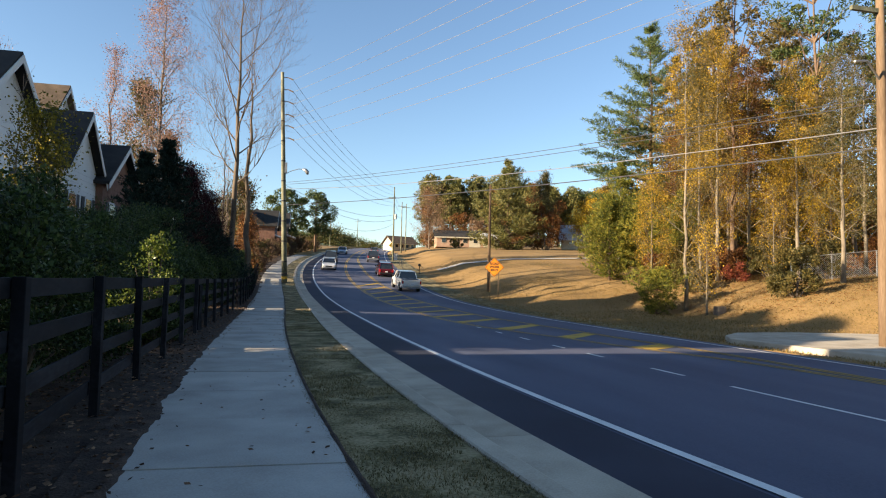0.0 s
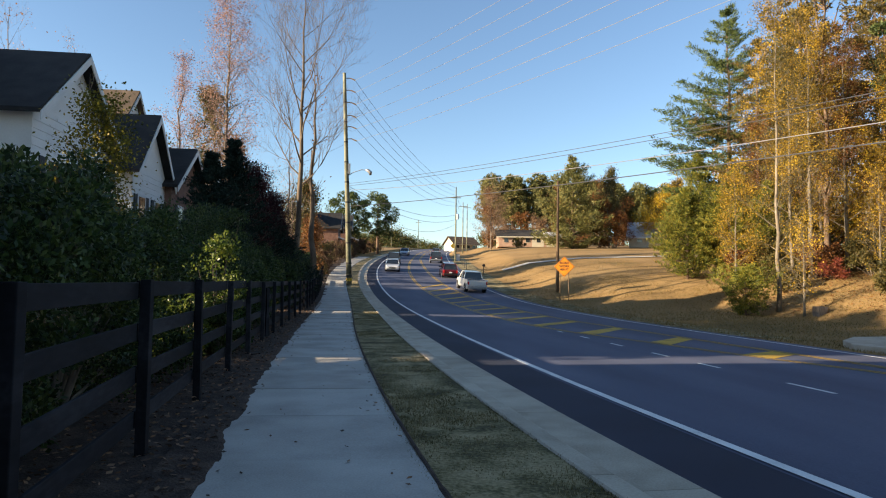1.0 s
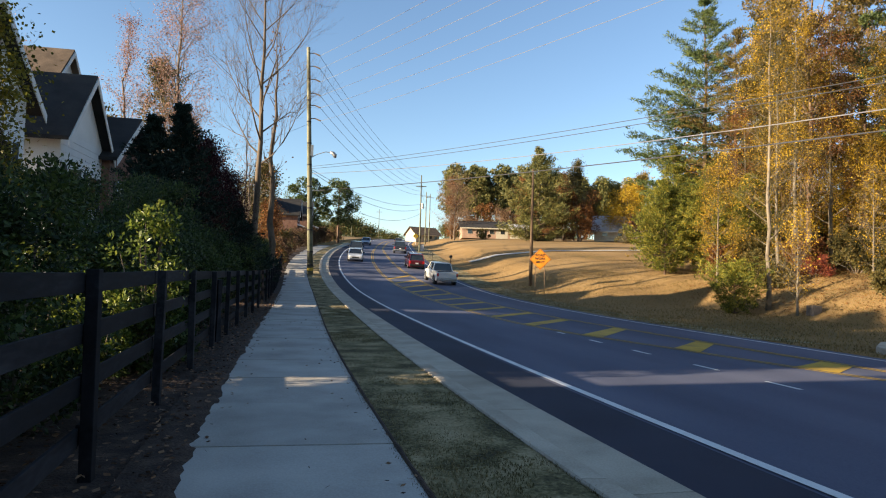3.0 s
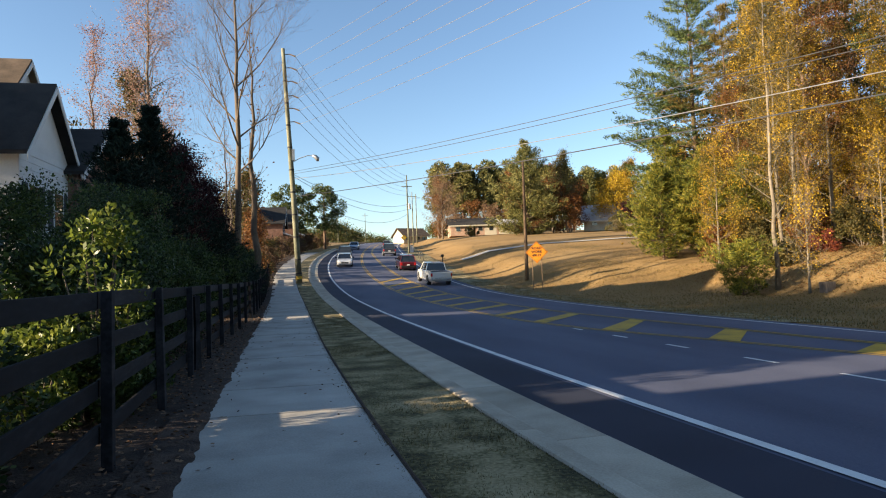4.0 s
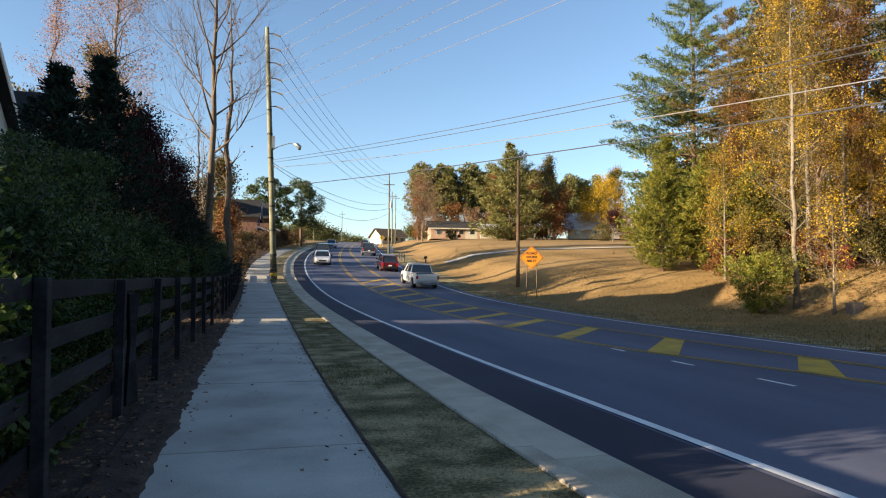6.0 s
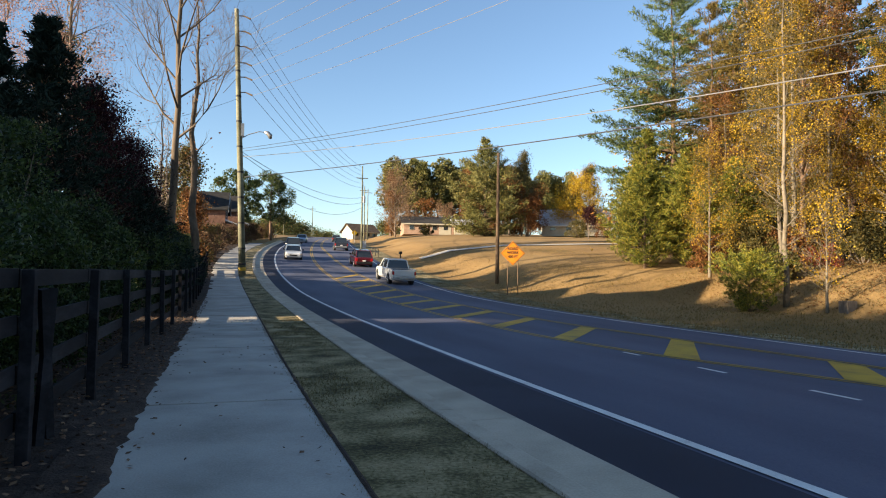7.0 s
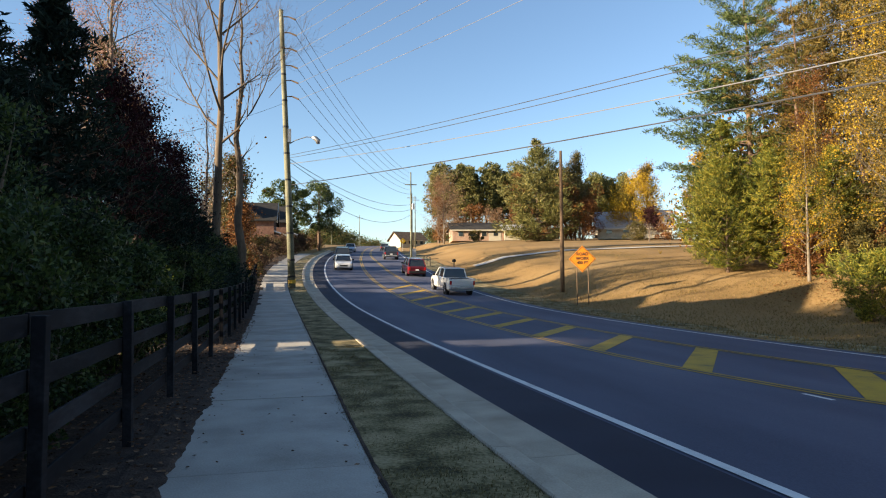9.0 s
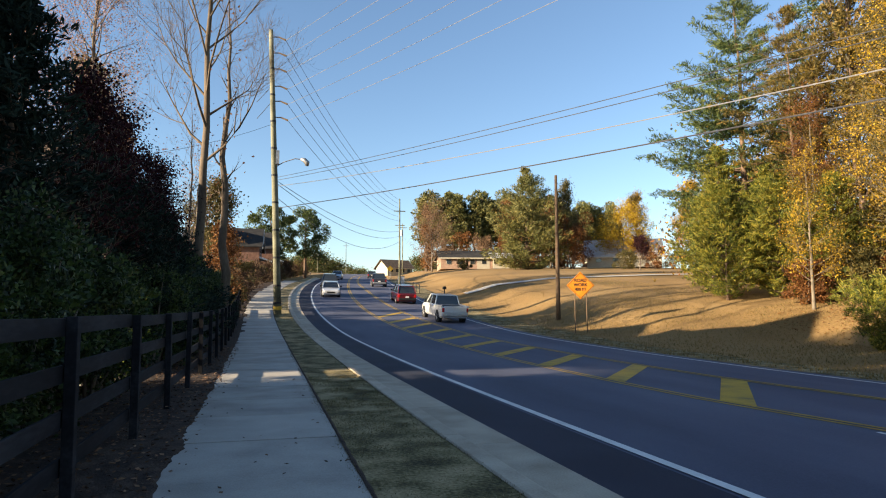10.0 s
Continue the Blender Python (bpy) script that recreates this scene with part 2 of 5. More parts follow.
def empty(name, x=0, y=0, z=0, rz=0):
    e = new(name)
    e.empty_display_size = 0.2
    e.matrix_world = pose(x, y, z, 0, 0, rz)
    return e


def part(name, shape, material, parent=None, label="", smooth=False, bevel=0.0):
    me = shape.mesh(name, material, smooth) if isinstance(shape, Shape) else shape
    ob = new(name, me)
    if parent is not None:
        ob.parent = parent
    if label:
        tagged(ob, label)
    if bevel:
        b = ob.modifiers.new("bevel", "BEVEL")
        b.width, b.segments, b.limit_method = bevel, 2, "ANGLE"
    return ob


def quads(name, V, material):
    """One mesh of separate quads from an array (n, 4, 3)."""
    n = len(V)
    me = bpy.data.meshes.new(name)
    me.vertices.add(4 * n)
    me.vertices.foreach_set("co", np.ascontiguousarray(V, dtype=np.float32).ravel())
    me.loops.add(4 * n)
    me.loops.foreach_set("vertex_index", np.arange(4 * n, dtype=np.int32))
    me.polygons.add(n)
    me.polygons.foreach_set("loop_start", np.arange(0, 4 * n, 4, dtype=np.int32))
    me.materials.append(material)
    me.update()
    me.validate()
    return me


def leaf_quads(rng, C, length, width, droop=0.0, axis=None, spread=1.0):
    """Diamond leaves at the centres C; axis: a direction for each (needles), else any."""
    n = len(C)
    d = rng.normal(size=(n, 3))
    d[:, 2] -= droop
    if axis is not None:
        d = axis + d * spread * 0.5
    d /= np.linalg.norm(d, axis=1)[:, None] + 1e-9
    r = rng.normal(size=(n, 3))
    s = np.cross(d, r)
    s /= np.linalg.norm(s, axis=1)[:, None] + 1e-9
    L = (length * rng.uniform(0.6, 1.3, n))[:, None]
    W = (width * rng.uniform(0.6, 1.3, n))[:, None]
    return np.stack([C - d * L / 2, C + s * W / 2 + d * L * 0.05, C + d * L / 2, C - s * W / 2 + d * L * 0.05], axis=1)


# ---- the lie of the land ----
def curve(table, smooth):
    ys = np.arange(-400, 1500, 1.0)
    v = np.interp(ys, [a for a, _ in table], [b for _, b in table])
    k = np.exp(-0.5 * (np.arange(-30, 31) / smooth) ** 2)
    v = np.convolve(np.pad(v, 30, mode="edge"), k / k.sum(), mode="valid")
    return lambda y: np.interp(y, ys, v)


# x of the near white line along y, and the height of the road along y
edge_x = curve([(-400, 330), (-60, 33), (-30, 13.0), (-15, 8.2), (-5, 5.9), (2.2, 4.8), (7.6, 4.35), (13, 4.05), (20, 3.72), (25, 3.62), (32, 3.42), (45, 2.95), (62, 2.1), (68, 1.85), (80, 2.0), (98, 3.3), (124, 6.0), (158, 10.2), (200, 17), (300, 37), (1500, 280)], 4.0)
rise = curve([(-400, 0), (34, 0), (50, 0.35), (62, 1.25), (75, 2.7), (90, 4.3), (124, 7.0), (158, 9.4), (200, 12.2), (260, 15.8), (320, 18.5), (380, 19.5), (1500, 19.5)], 5.0)
BANK_NEAR = ([10.9, 11.4, 14.5, 22.5, 25.5, 30, 36, 60, 1200], [-0.37, -0.40, -0.55, -0.35, 0.7, 1.9, 2.7, 3.2, 3.5])
BANK_FAR = ([10.9, 11.4, 14.5, 17, 20, 27, 40, 60, 1200], [-0.37, -0.40, -0.40, 0.0, 0.9, 1.7, 2.2, 2.6, 3.0])


def lateral(u, y):
    """Height over the road's line at the offset u from the near white line."""
    if u <= -5.2:
        return np.interp(u, [-1200, -30, -12, -6.2, -5.2], [0.6, 0.5, 0.25, 0.02, -0.01])
    if u <= -2.05:
        return -0.015
    if u <= 10.9:
        return np.interp(u, [-2.05, -1.9, -1.85, -1.2, 10.9], [0.0, 0.0, -0.12, -0.13, -0.37])
    w = np.clip((y - 40) / 14, 0, 1)
    return (1 - w) * np.interp(u, *BANK_NEAR) + w * np.interp(u, *BANK_FAR)


def at(u, y, dz=0.0):
    """The point on the land at the offset u from the near white line."""
    return (float(edge_x(y)) + u, y, float(rise(y) + lateral(u, y)) + dz)


def land_z(x, y):
    return float(rise(y) + lateral(x - float(edge_x(y)), y))


def strip(name, us, ys, material, dz=0.0, parent=None, wobble=0.0, zf=None):
    """A sheet over the land between the offsets us, along ys."""
    V, F = [], []
    n = len(us)
    for y in ys:
        for u in us:
            x, yy, z = at(u, y, dz)
            V.append((x, yy, (zf(u, y) if zf else z) + (noise.noise((x * 0.5, yy * 0.5, 3)) * wobble if wobble else 0)))
    for i in range(len(ys) - 1):
        for j in range(n - 1):
            F.append((i * n + j, i * n + j + 1, (i + 1) * n + j + 1, (i + 1) * n + j))
    me = bpy.data.meshes.new(name)
    me.from_pydata(V, [], F)
    me.materials.append(material)
    me.polygons.foreach_set("use_smooth", [True] * len(me.polygons))
    ob = new(name, me)
    if parent is not None:
        ob.parent = parent
    return ob


YS_ROAD = [float(a) for a in np.concatenate([np.arange(-60, 100, 2.0), np.arange(100, 420, 10.0)])]
YS_LAND = [float(a) for a in np.concatenate([[-400, -250, -150, -90], np.arange(-60, 140, 2.5), np.arange(140, 420, 12.0), [600, 900, 1400]])]

# ground: one sheet, sunk below the road and the pavement
us = [-1200, -500, -200, -90, -60, -40, -30, -20, -14, -10, -7.5, -6.2, -5.25, -5.15, -2.1, 11.2, 11.35] + list(np.arange(12.5, 40, 1.25)) + [44, 50, 60, 75, 100, 150, 250, 500, 1200]
ground = strip("ground", us, YS_LAND, M["lawn"], zf=lambda u, y: rise(y) + (lateral(u, y) - 0.02 if (u < -5.2 or u > 11.3) else -0.75))
tagged(ground, "dry tan autumn lawn on rolling ground", "ground", kind="structure")
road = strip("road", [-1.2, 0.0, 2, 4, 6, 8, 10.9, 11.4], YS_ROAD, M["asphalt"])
tagged(road, "worn asphalt road, its grey tinted blue for the shade", "road", kind="structure")
lane = strip("road_shoulder", [-1.2, -0.6, -0.14], YS_ROAD, M["asphalt_new"], dz=0.006)
tagged(lane, "dark smooth asphalt beside the gutter", "road", kind="structure")
verge = strip("verge", [-3.42, -3.1, -2.7, -2.4, -2.15], [float(a) for a in np.arange(-20, 140, 0.5)], M["verge"], dz=0.004, wobble=0.02)
tagged(verge, "patchy mown grass strip beside the kerb", "grass", kind="structure")
def spill(y):
    return -5.13 - 0.015 * min(max(y - 18.0, 0.0), 18.0) + 0.09 * noise.noise((y * 0.9, 0.0, 5.0)) + 0.06 * noise.noise((y * 5.0, 2.0, 5.0))


V, F = [], []
ys = [float(a) for a in np.arange(-8, 60, 0.12)]
for y in ys:
    V += [at(-5.55, y, 0.045), at(min(spill(y) - 0.06, -5.02), y, 0.044), at(spill(y), y, 0.030)]
for k in range(len(ys) - 1):
    F += [(3 * k + j, 3 * k + j + 1, 3 * k + j + 4, 3 * k + j + 3) for j in (0, 1)]
me = bpy.data.meshes.new("mulch_spill")
me.from_pydata(V, [], F)
me.materials.append(M["mulch"])
tagged(new("mulch_spill", me), "mulch crumbled over the footpath edge", "mulch bed", kind="structure")
V, F = [], []
ys = [float(a) for a in np.arange(-8, 90, 0.15)]
for y in ys:
    w = 0.004 + 0.018 * abs(noise.noise((y * 2.1, 7.0, 1.0))) + 0.022 * abs(noise.noise((y * 9.0, 3.0, 1.0)))
    V += [at(-3.40 - w, y, 0.028), at(-3.385, y, 0.034), at(-3.37 + w, y, 0.018)]
for k in range(len(ys) - 1):
    F += [(3 * k + j, 3 * k + j + 1, 3 * k + j + 4, 3 * k + j + 3) for j in (0, 1)]
me = bpy.data.meshes.new("path_edge")
me.from_pydata(V, [], F)
me.materials.append(M["mulch"])
tagged(new("path_edge", me), "dark overgrown edge between footpath and grass", "grass edge", kind="structure")
far_verge = strip("far_verge", [11.38, 12.2, 13.2, 14.2], [float(a) for a in np.arange(22, 130, 1.0)], M["verge"], dz=0.006, wobble=0.03)
tagged(far_verge, "greener rough grass beside the far lane", "grass", kind="structure")
bed = strip("mulch_bed", [-9.0, -7.5, -6.5, -5.8, -5.18], [float(a) for a in np.arange(-20, 110, 0.5)], M["mulch"], dz=0.012, wobble=0.06)
tagged(bed, "dark bark mulch with fallen leaves under the fence", "mulch bed", kind="structure")


def line(name, u0, u1, ys, material, label, dz=0.008, off=None):
    off = off or (lambda y: 0.0)
    V, F = [], []
    for y in ys:
        for u in (u0, u1):
            V.append(at(u + off(y), y, dz))
    F = [(2 * i, 2 * i + 1, 2 * i + 3, 2 * i + 2) for i in range(len(ys) - 1)]
    me = bpy.data.meshes.new(name)
    me.from_pydata(V, [], F)
    me.materials.append(material)
    return tagged(new(name, me), label, "road marking", kind="structure")


left_yellow = lambda y: float(np.interp(y, [-60, 2, 7, 9, 12, 13.3, 15, 18.4, 22.2, 26.5, 35, 110], [8.3, 8.3, 8.15, 8.05, 7.7, 7.25, 6.6, 5.75, 4.55, 4.0, 3.9, 4.2]))
right_yellow = lambda y: float(np.interp(y, [-60, 7, 10, 13, 16, 18.4, 20.5, 25.5, 30, 60, 110], [8.65, 8.5, 8.55, 8.7, 8.5, 8.25, 8.2, 7.8, 7.4, 7.0, 5.6]))
line("white_edge_line", -0.07, 0.07, YS_ROAD, M["white_line"], "solid white edge line on the asphalt", 0.012)
line("white_edge_line", 10.62, 10.74, YS_ROAD, M["white_line"], "solid white edge line on the asphalt")
for a, b in ((-0.15, -0.06), (0.06, 0.15)):
    line("yellow_line", a, b, YS_ROAD, M["yellow_line"], "double yellow centre line on the asphalt", off=left_yellow)
    line("yellow_line", a, b, YS_ROAD, M["yellow_line"], "double yellow centre line on the asphalt", dz=0.010, off=right_yellow)
for y0, y1 in ((0.4, 3.0), (4.6, 7.8), (9.1, 10.2), (12.2, 13.0), (14.3, 15.1), (16.8, 17.6), (19.3, 20.0), (21.8, 22.4)):
    line("white_dash", 4.16, 4.26, [y0, (y0 + y1) / 2, y1], M["white_line"], "short white lane dash on the asphalt")
# diagonal bars of the painted median: where each begins on the left line and ends on the right one
BARS = [(14.7, 15.7), (18.0, 20.15), (21.4, 24.75), (25.3, 29.0)] + [(29.3 + 4.0 * k, 33.0 + 4.0 * k) for k in range(9)]
for yl, yr in BARS:
    w = 0.42
    pts = [at(left_yellow(yl + w) + 0.16, yl + w, 0.009), at(left_yellow(yl - w) + 0.16, yl - w, 0.009), at(right_yellow(yr - w) - 0.16, yr - w, 0.009), at(right_yellow(yr + w) - 0.16, yr + w, 0.009)]
    tagged(part("yellow_hatch_bar", Shape().poly(pts), M["yellow_line"]), "yellow diagonal bar in the painted median", "road marking", kind="structure")

# ---- pavement and kerb ----
pavement = tagged(empty("pavement"), "pale concrete footpath with sawn joints and leaf litter", "pavement", kind="structure")
kerb = tagged(empty("kerb"), "concrete kerb and gutter along the road", "kerb", kind="structure")


def slab(u0, u1, y0, y1, dz, thick, steps=1):
    s = Shape()
    ys = [y0 + (y1 - y0) * k / steps for k in range(steps + 1)]
    b = 0.012
    rows = []
    for k, y in enumerate(ys):
        yy = y
        top = [at(u0 + b, yy, dz), at(u1 - b, yy, dz)]
        low = [at(u0, yy, dz - b), at(u1, yy, dz - b)]
        base = [at(u0, yy, dz - thick), at(u1, yy, dz - thick)]
        rows.append([base[0], low[0], top[0], top[1], low[1], base[1]])
    n0 = 0
    for r in rows:
        s.v += r
    for k in range(steps):
        for j in range(5):
            a = 6 * k + j
            s.f.append((a, a + 1, a + 7, a + 6)[::-1])
    s.f += [tuple(range(5, -1, -1))[::-1], tuple(6 * steps + j for j in range(6))[::-1]]
    return s


SLAB = 1.80
y = -7.6
k = 0
while y < 110:
    L = SLAB if y < 75 else SLAB * 4
    part("slab", slab(-5.42, -3.40, y, y + L - 0.016, 0.022 + 0.004 * math.sin(k * 2.3), 0.1), M["concrete"], pavement)
    y += L
    k += 1


def kerb_piece(y0, y1, steps):
    """Kerb and gutter: a rounded upstand with a sloping pan."""
    prof = [(-2.17, -0.2), (-2.17, 0.0), (-2.15, 0.015), (-1.95, 0.012), (-1.91, -0.01), (-1.86, -0.105), (-1.80, -0.125), (-1.19, -0.118), (-1.19, -0.25)]
    s = Shape()
    n = len(prof)
    for k in range(steps + 1):
        y = y0 + (y1 - y0) * k / steps
        x, z = float(edge_x(y)), float(rise(y))
        s.v += [(x + u, y, z + h) for u, h in prof]
    for k in range(steps):
        for j in range(n - 1):
            a = k * n + j
            s.f.append((a, a + n, a + n + 1, a + 1))
    s.f += [tuple(range(n)), tuple(steps * n + j for j in range(n - 1, -1, -1))]
    return s


y = -20.0
while y < 130:
    L = 3.05 if y < 70 else 12
    part("kerb_piece", kerb_piece(y, y + L - 0.012, 3), M["kerb"], kerb)
    y += L

# ---- fence ----
fence = tagged(empty("fence"), "black four-rail board fence along the footpath", "fence")
FU = -5.75
BAY = 2.58
post_y = [-5.1 + BAY * k for k in range(28)]
rng = np.random.default_rng(5)
for k, y in enumerate(post_y):
    x, _, z = at(FU, y)
    s = Shape().box((-0.045, -0.045, -0.3), (0.045, 0.045, 1.51 + rng.uniform(-0.02, 0.02)), pose(x - 0.02, y, z, rng.uniform(-0.8, 0.8), rng.uniform(-0.8, 0.8), 0))
    part("post", s, M["black_wood"], fence, bevel=0.006)
    if k + 1 < len(post_y):
        y1 = post_y[k + 1]
        p0, p1 = Vector(at(FU, y)), Vector(at(FU, y1))
        d = p1 - p0
        for r in range(4):
            h = 0.32 + 0.37 * r + rng.uniform(-0.01, 0.01)
            h2 = 0.32 + 0.37 * r + rng.uniform(-0.012, 0.012)
            a, b = p0 + Vector((-0.10, 0.01, h)), p1 + Vector((-0.10, -0.01, h2))
            s = Shape()
            w, t = 0.073, 0.014
            up, out = Vector((0, 0, w)), Vector((t, 0, 0))
            s.v += [tuple(q) for q in (a - up - out, a - up + out, b - up + out, b - up - out, a + up - out, a + up + out, b + up + out, b + up - out)]
            s.f += [(3, 2, 1, 0), (4, 5, 6, 7), (0, 1, 5, 4), (1, 2, 6, 5), (2, 3, 7, 6), (3, 0, 4, 7)]
            part("rail", s, M["black_wood"], fence, bevel=0.004)
# crossed braces against one post
p = Vector(at(FU, post_y[8]))
for y0, y1 in ((0.10, 0.34), (0.38, 0.12)):
    part("brace", Shape().tube([p + Vector((0.045, y0, 0.12)), p + Vector((0.045, y1, 1.34))], 0.045, 4), M["black_wood"], fence)


# ---- trees ----
def tree_parts(name, x, y, z, wood, bark, leaves, leaf_mat, label, category="tree", group="", limbs=None):
    t = tagged(empty(name, x, y, z), label, category, group)
    part("trunk", wood, bark, t, smooth=True)
    if limbs is not None:
        part("branchwork", limbs, bark, t, smooth=True)
    if leaves is not None and len(leaves):
        part("crown", quads("crown", leaves, leaf_mat), leaf_mat, t)
    return t


def grow(rng, s, start, direction, length, radius, depth, tips, bend=0.25, lift=0.15, kids=4, sides=5, n=5, spread=0.8, keep=0.1):
    """A limb with its twigs; tips collects places for leaves with their directions."""
    pts, rad = [Vector(start)], [radius]
    d = Vector(direction).normalized()
    for k in range(n):
        d = (d + Vector(rng.normal(size=3)) * bend * 0.5 + Vector((0, 0, lift))).normalized()
        pts.append(pts[-1] + d * length / n)
        rad.append(max(0.004, radius * (1 - (k + 1) / (n + 0.3))))
    if radius > keep * 0.02:
        s.tube(pts, rad, sides, cap=False)
    if depth <= 0:
        for p in pts[1:]:
            tips.append((p, d))
        return
    for k in range(kids):
        f = 0.25 + 0.75 * (k + rng.uniform(0, 0.9)) / kids
        i = min(int(f * n), n - 1)
        p = pts[i].lerp(pts[i + 1], f * n - i) if f < 1 else pts[-1]
        side = Vector(rng.normal(size=3)).normalized()
        base = (pts[i + 1] - pts[i]).normalized()
        nd = (base + side * spread).normalized()
        grow(rng, s, p, nd, length * rng.uniform(0.38, 0.62), rad[i] * 0.55, depth - 1, tips, bend, lift, max(2, kids - 1), 3, 3, spread, keep)
    tips.append((pts[-1], d))


def broadleaf(name, x, y, h, r, base, crown, seed, bark, leaf_mat, label, wob=0.006, thick=0.42, leaves=9000, leaf=0.17, limbs=16, lean=(0, 0), depth=2, sigma=0.45, lift=0.18, kids=4, top=0.25, group="", rise_angle=0.7, z=None, clump=1.0):
    """Trunk to the full height, limbs from base upwards, leaves in clumps on the twigs."""
    rng = np.random.default_rng(seed)
    z = land_z(x, y) - 0.1 if z is None else z
    s, sl, tips = Shape(), Shape(), []
    n = 12
    pts = [Vector((lean[0] * (k / n) ** 1.3 * h + rng.normal() * wob * h * (k > 0), lean[1] * (k / n) * h + rng.normal() * wob * h * (k > 0), h * k / n)) for k in range(n + 1)]
    rad = [r * (1.25 if k == 0 else 1) * (1 - 0.93 * (k / n) ** 1.1) for k in range(n + 1)]
    s.tube(pts, rad, 8)
    for k in range(limbs):
        f = base + (0.97 - base) * (k + rng.uniform(0, 0.8)) / limbs
        i = min(int(f * n), n - 1)
        p = pts[i].lerp(pts[i + 1], f * n - i)
        az = k * 2.4 + rng.normal() * 0.4
        g = (f - base) / (1 - base)
        L = crown * (top + (1 - top) * (1 - g) ** 0.8) * rng.uniform(0.75, 1.15) * (0.7 + 0.3 * min(1, g * 5))
        grow(rng, sl, p, (math.cos(az), math.sin(az), rise_angle + 0.6 * g), L, max(0.012, rad[i] * thick), depth, tips, lift=lift, kids=kids)
    Q = None
    if leaves:
        P = np.array([tuple(p) for p, _ in tips])
        P = P[rng.random(len(P)) <= clump]
        idx = rng.integers(0, len(P), leaves)
        Q = leaf_quads(rng, P[idx] + rng.normal(size=(leaves, 3)) * sigma * rng.uniform(0.3, 1.0, (leaves, 1)), leaf, leaf * 0.8, 0.2)
    return tree_parts(name, x, y, z, s, bark, Q, leaf_mat, label, group=group, limbs=sl)


def layered_pine(name, x, y, h, r, base, crown, seed, needle_mat, label, whorls=26, per=5, needle=0.45, dense=7, width=0.05, droop=0.05, tip_up=0.12, peak=0.25, sway=0.004, group="", ragged=0.35, thick=0.05):
    """A pine whose whorled boughs carry flat sprays of side twigs with needle tufts; the longest boughs at the share peak of the crown."""
    rng = np.random.default_rng(seed)
    s = Shape()
    n = 10
    pts = [Vector((rng.normal() * sway * h * (k > 0), rng.normal() * sway * h * (k > 0), h * k / n)) for k in range(n + 1)]
    rad = [r * (1 - 0.95 * k / n) for k in range(n + 1)]
    s.tube(pts, rad, 8)
    P, D = [], []
    for w in range(whorls):
        g = (w + 0.5 * rng.random()) / whorls
        f = min(0.985, base + (1 - base) * g)
        prof = 0.55 + 0.45 * min(1, g / peak) if g < peak else ((1 - g) / (1 - peak)) ** 0.85
        turn = rng.uniform(0, 6.28)
        for k in range(per):
            az = turn + 6.283 * k / per + rng.normal() * 0.25
            fb = f + rng.normal() * 0.008
            i = min(int(fb * n), n - 1)
            p = pts[i].lerp(pts[i + 1], min(1.0, fb * n - i))
            L = max(0.05 + 0.06 * crown, crown * prof * rng.uniform(1 - ragged, 1 + 0.6 * ragged))
            d = Vector((math.cos(az), math.sin(az), 0.65 * g - droop))
            side = Vector((-math.sin(az), math.cos(az), 0))
            bow = lambda t: p + d * L * t + Vector((0, 0, tip_up * L * t * t))
            s.tube([bow(t) for t in (0, 0.35, 0.7, 1.0)], [max(0.014, rad[i] * 0.28) * (1 - 0.85 * t) for t in (0, 0.35, 0.7, 1.0)], 4, cap=False)
            m = max(5, int(L * 3.2))
            for q in range(m):
                t = 0.25 + 0.77 * (q + rng.random()) / m
                c = bow(t)
                sg = 1 if q % 2 else -1
                tw = (0.10 + 0.42 * (1 - abs(t - 0.5))) * L * 0.75 * rng.uniform(0.5, 1.1)
                dirv = (d * 0.75 + side * sg).normalized()
                for e in range(max(2, int(tw / (needle * 0.75)))):
                    o = c + dirv * tw * (e + 0.6) / max(2, int(tw / (needle * 0.75))) + Vector((0, 0, rng.normal() * thick * L + 0.02 * L))
                    P.append(tuple(o))
                    D.append(tuple(dirv + Vector((0, 0, 0.45))))
    P, D = np.array(P), np.array(D)
    D /= np.linalg.norm(D, axis=1)[:, None]
    idx = np.repeat(np.arange(len(P)), dense)
    C = P[idx] + rng.normal(size=(len(idx), 3)) * needle * np.array([0.32, 0.32, 0.2])
    return tree_parts(name, x, y, land_z(x, y) - 0.1, s, M["bark_pine"], leaf_quads(rng, C, needle, width, 0, D[idx], 1.1), needle_mat, label, group=group)


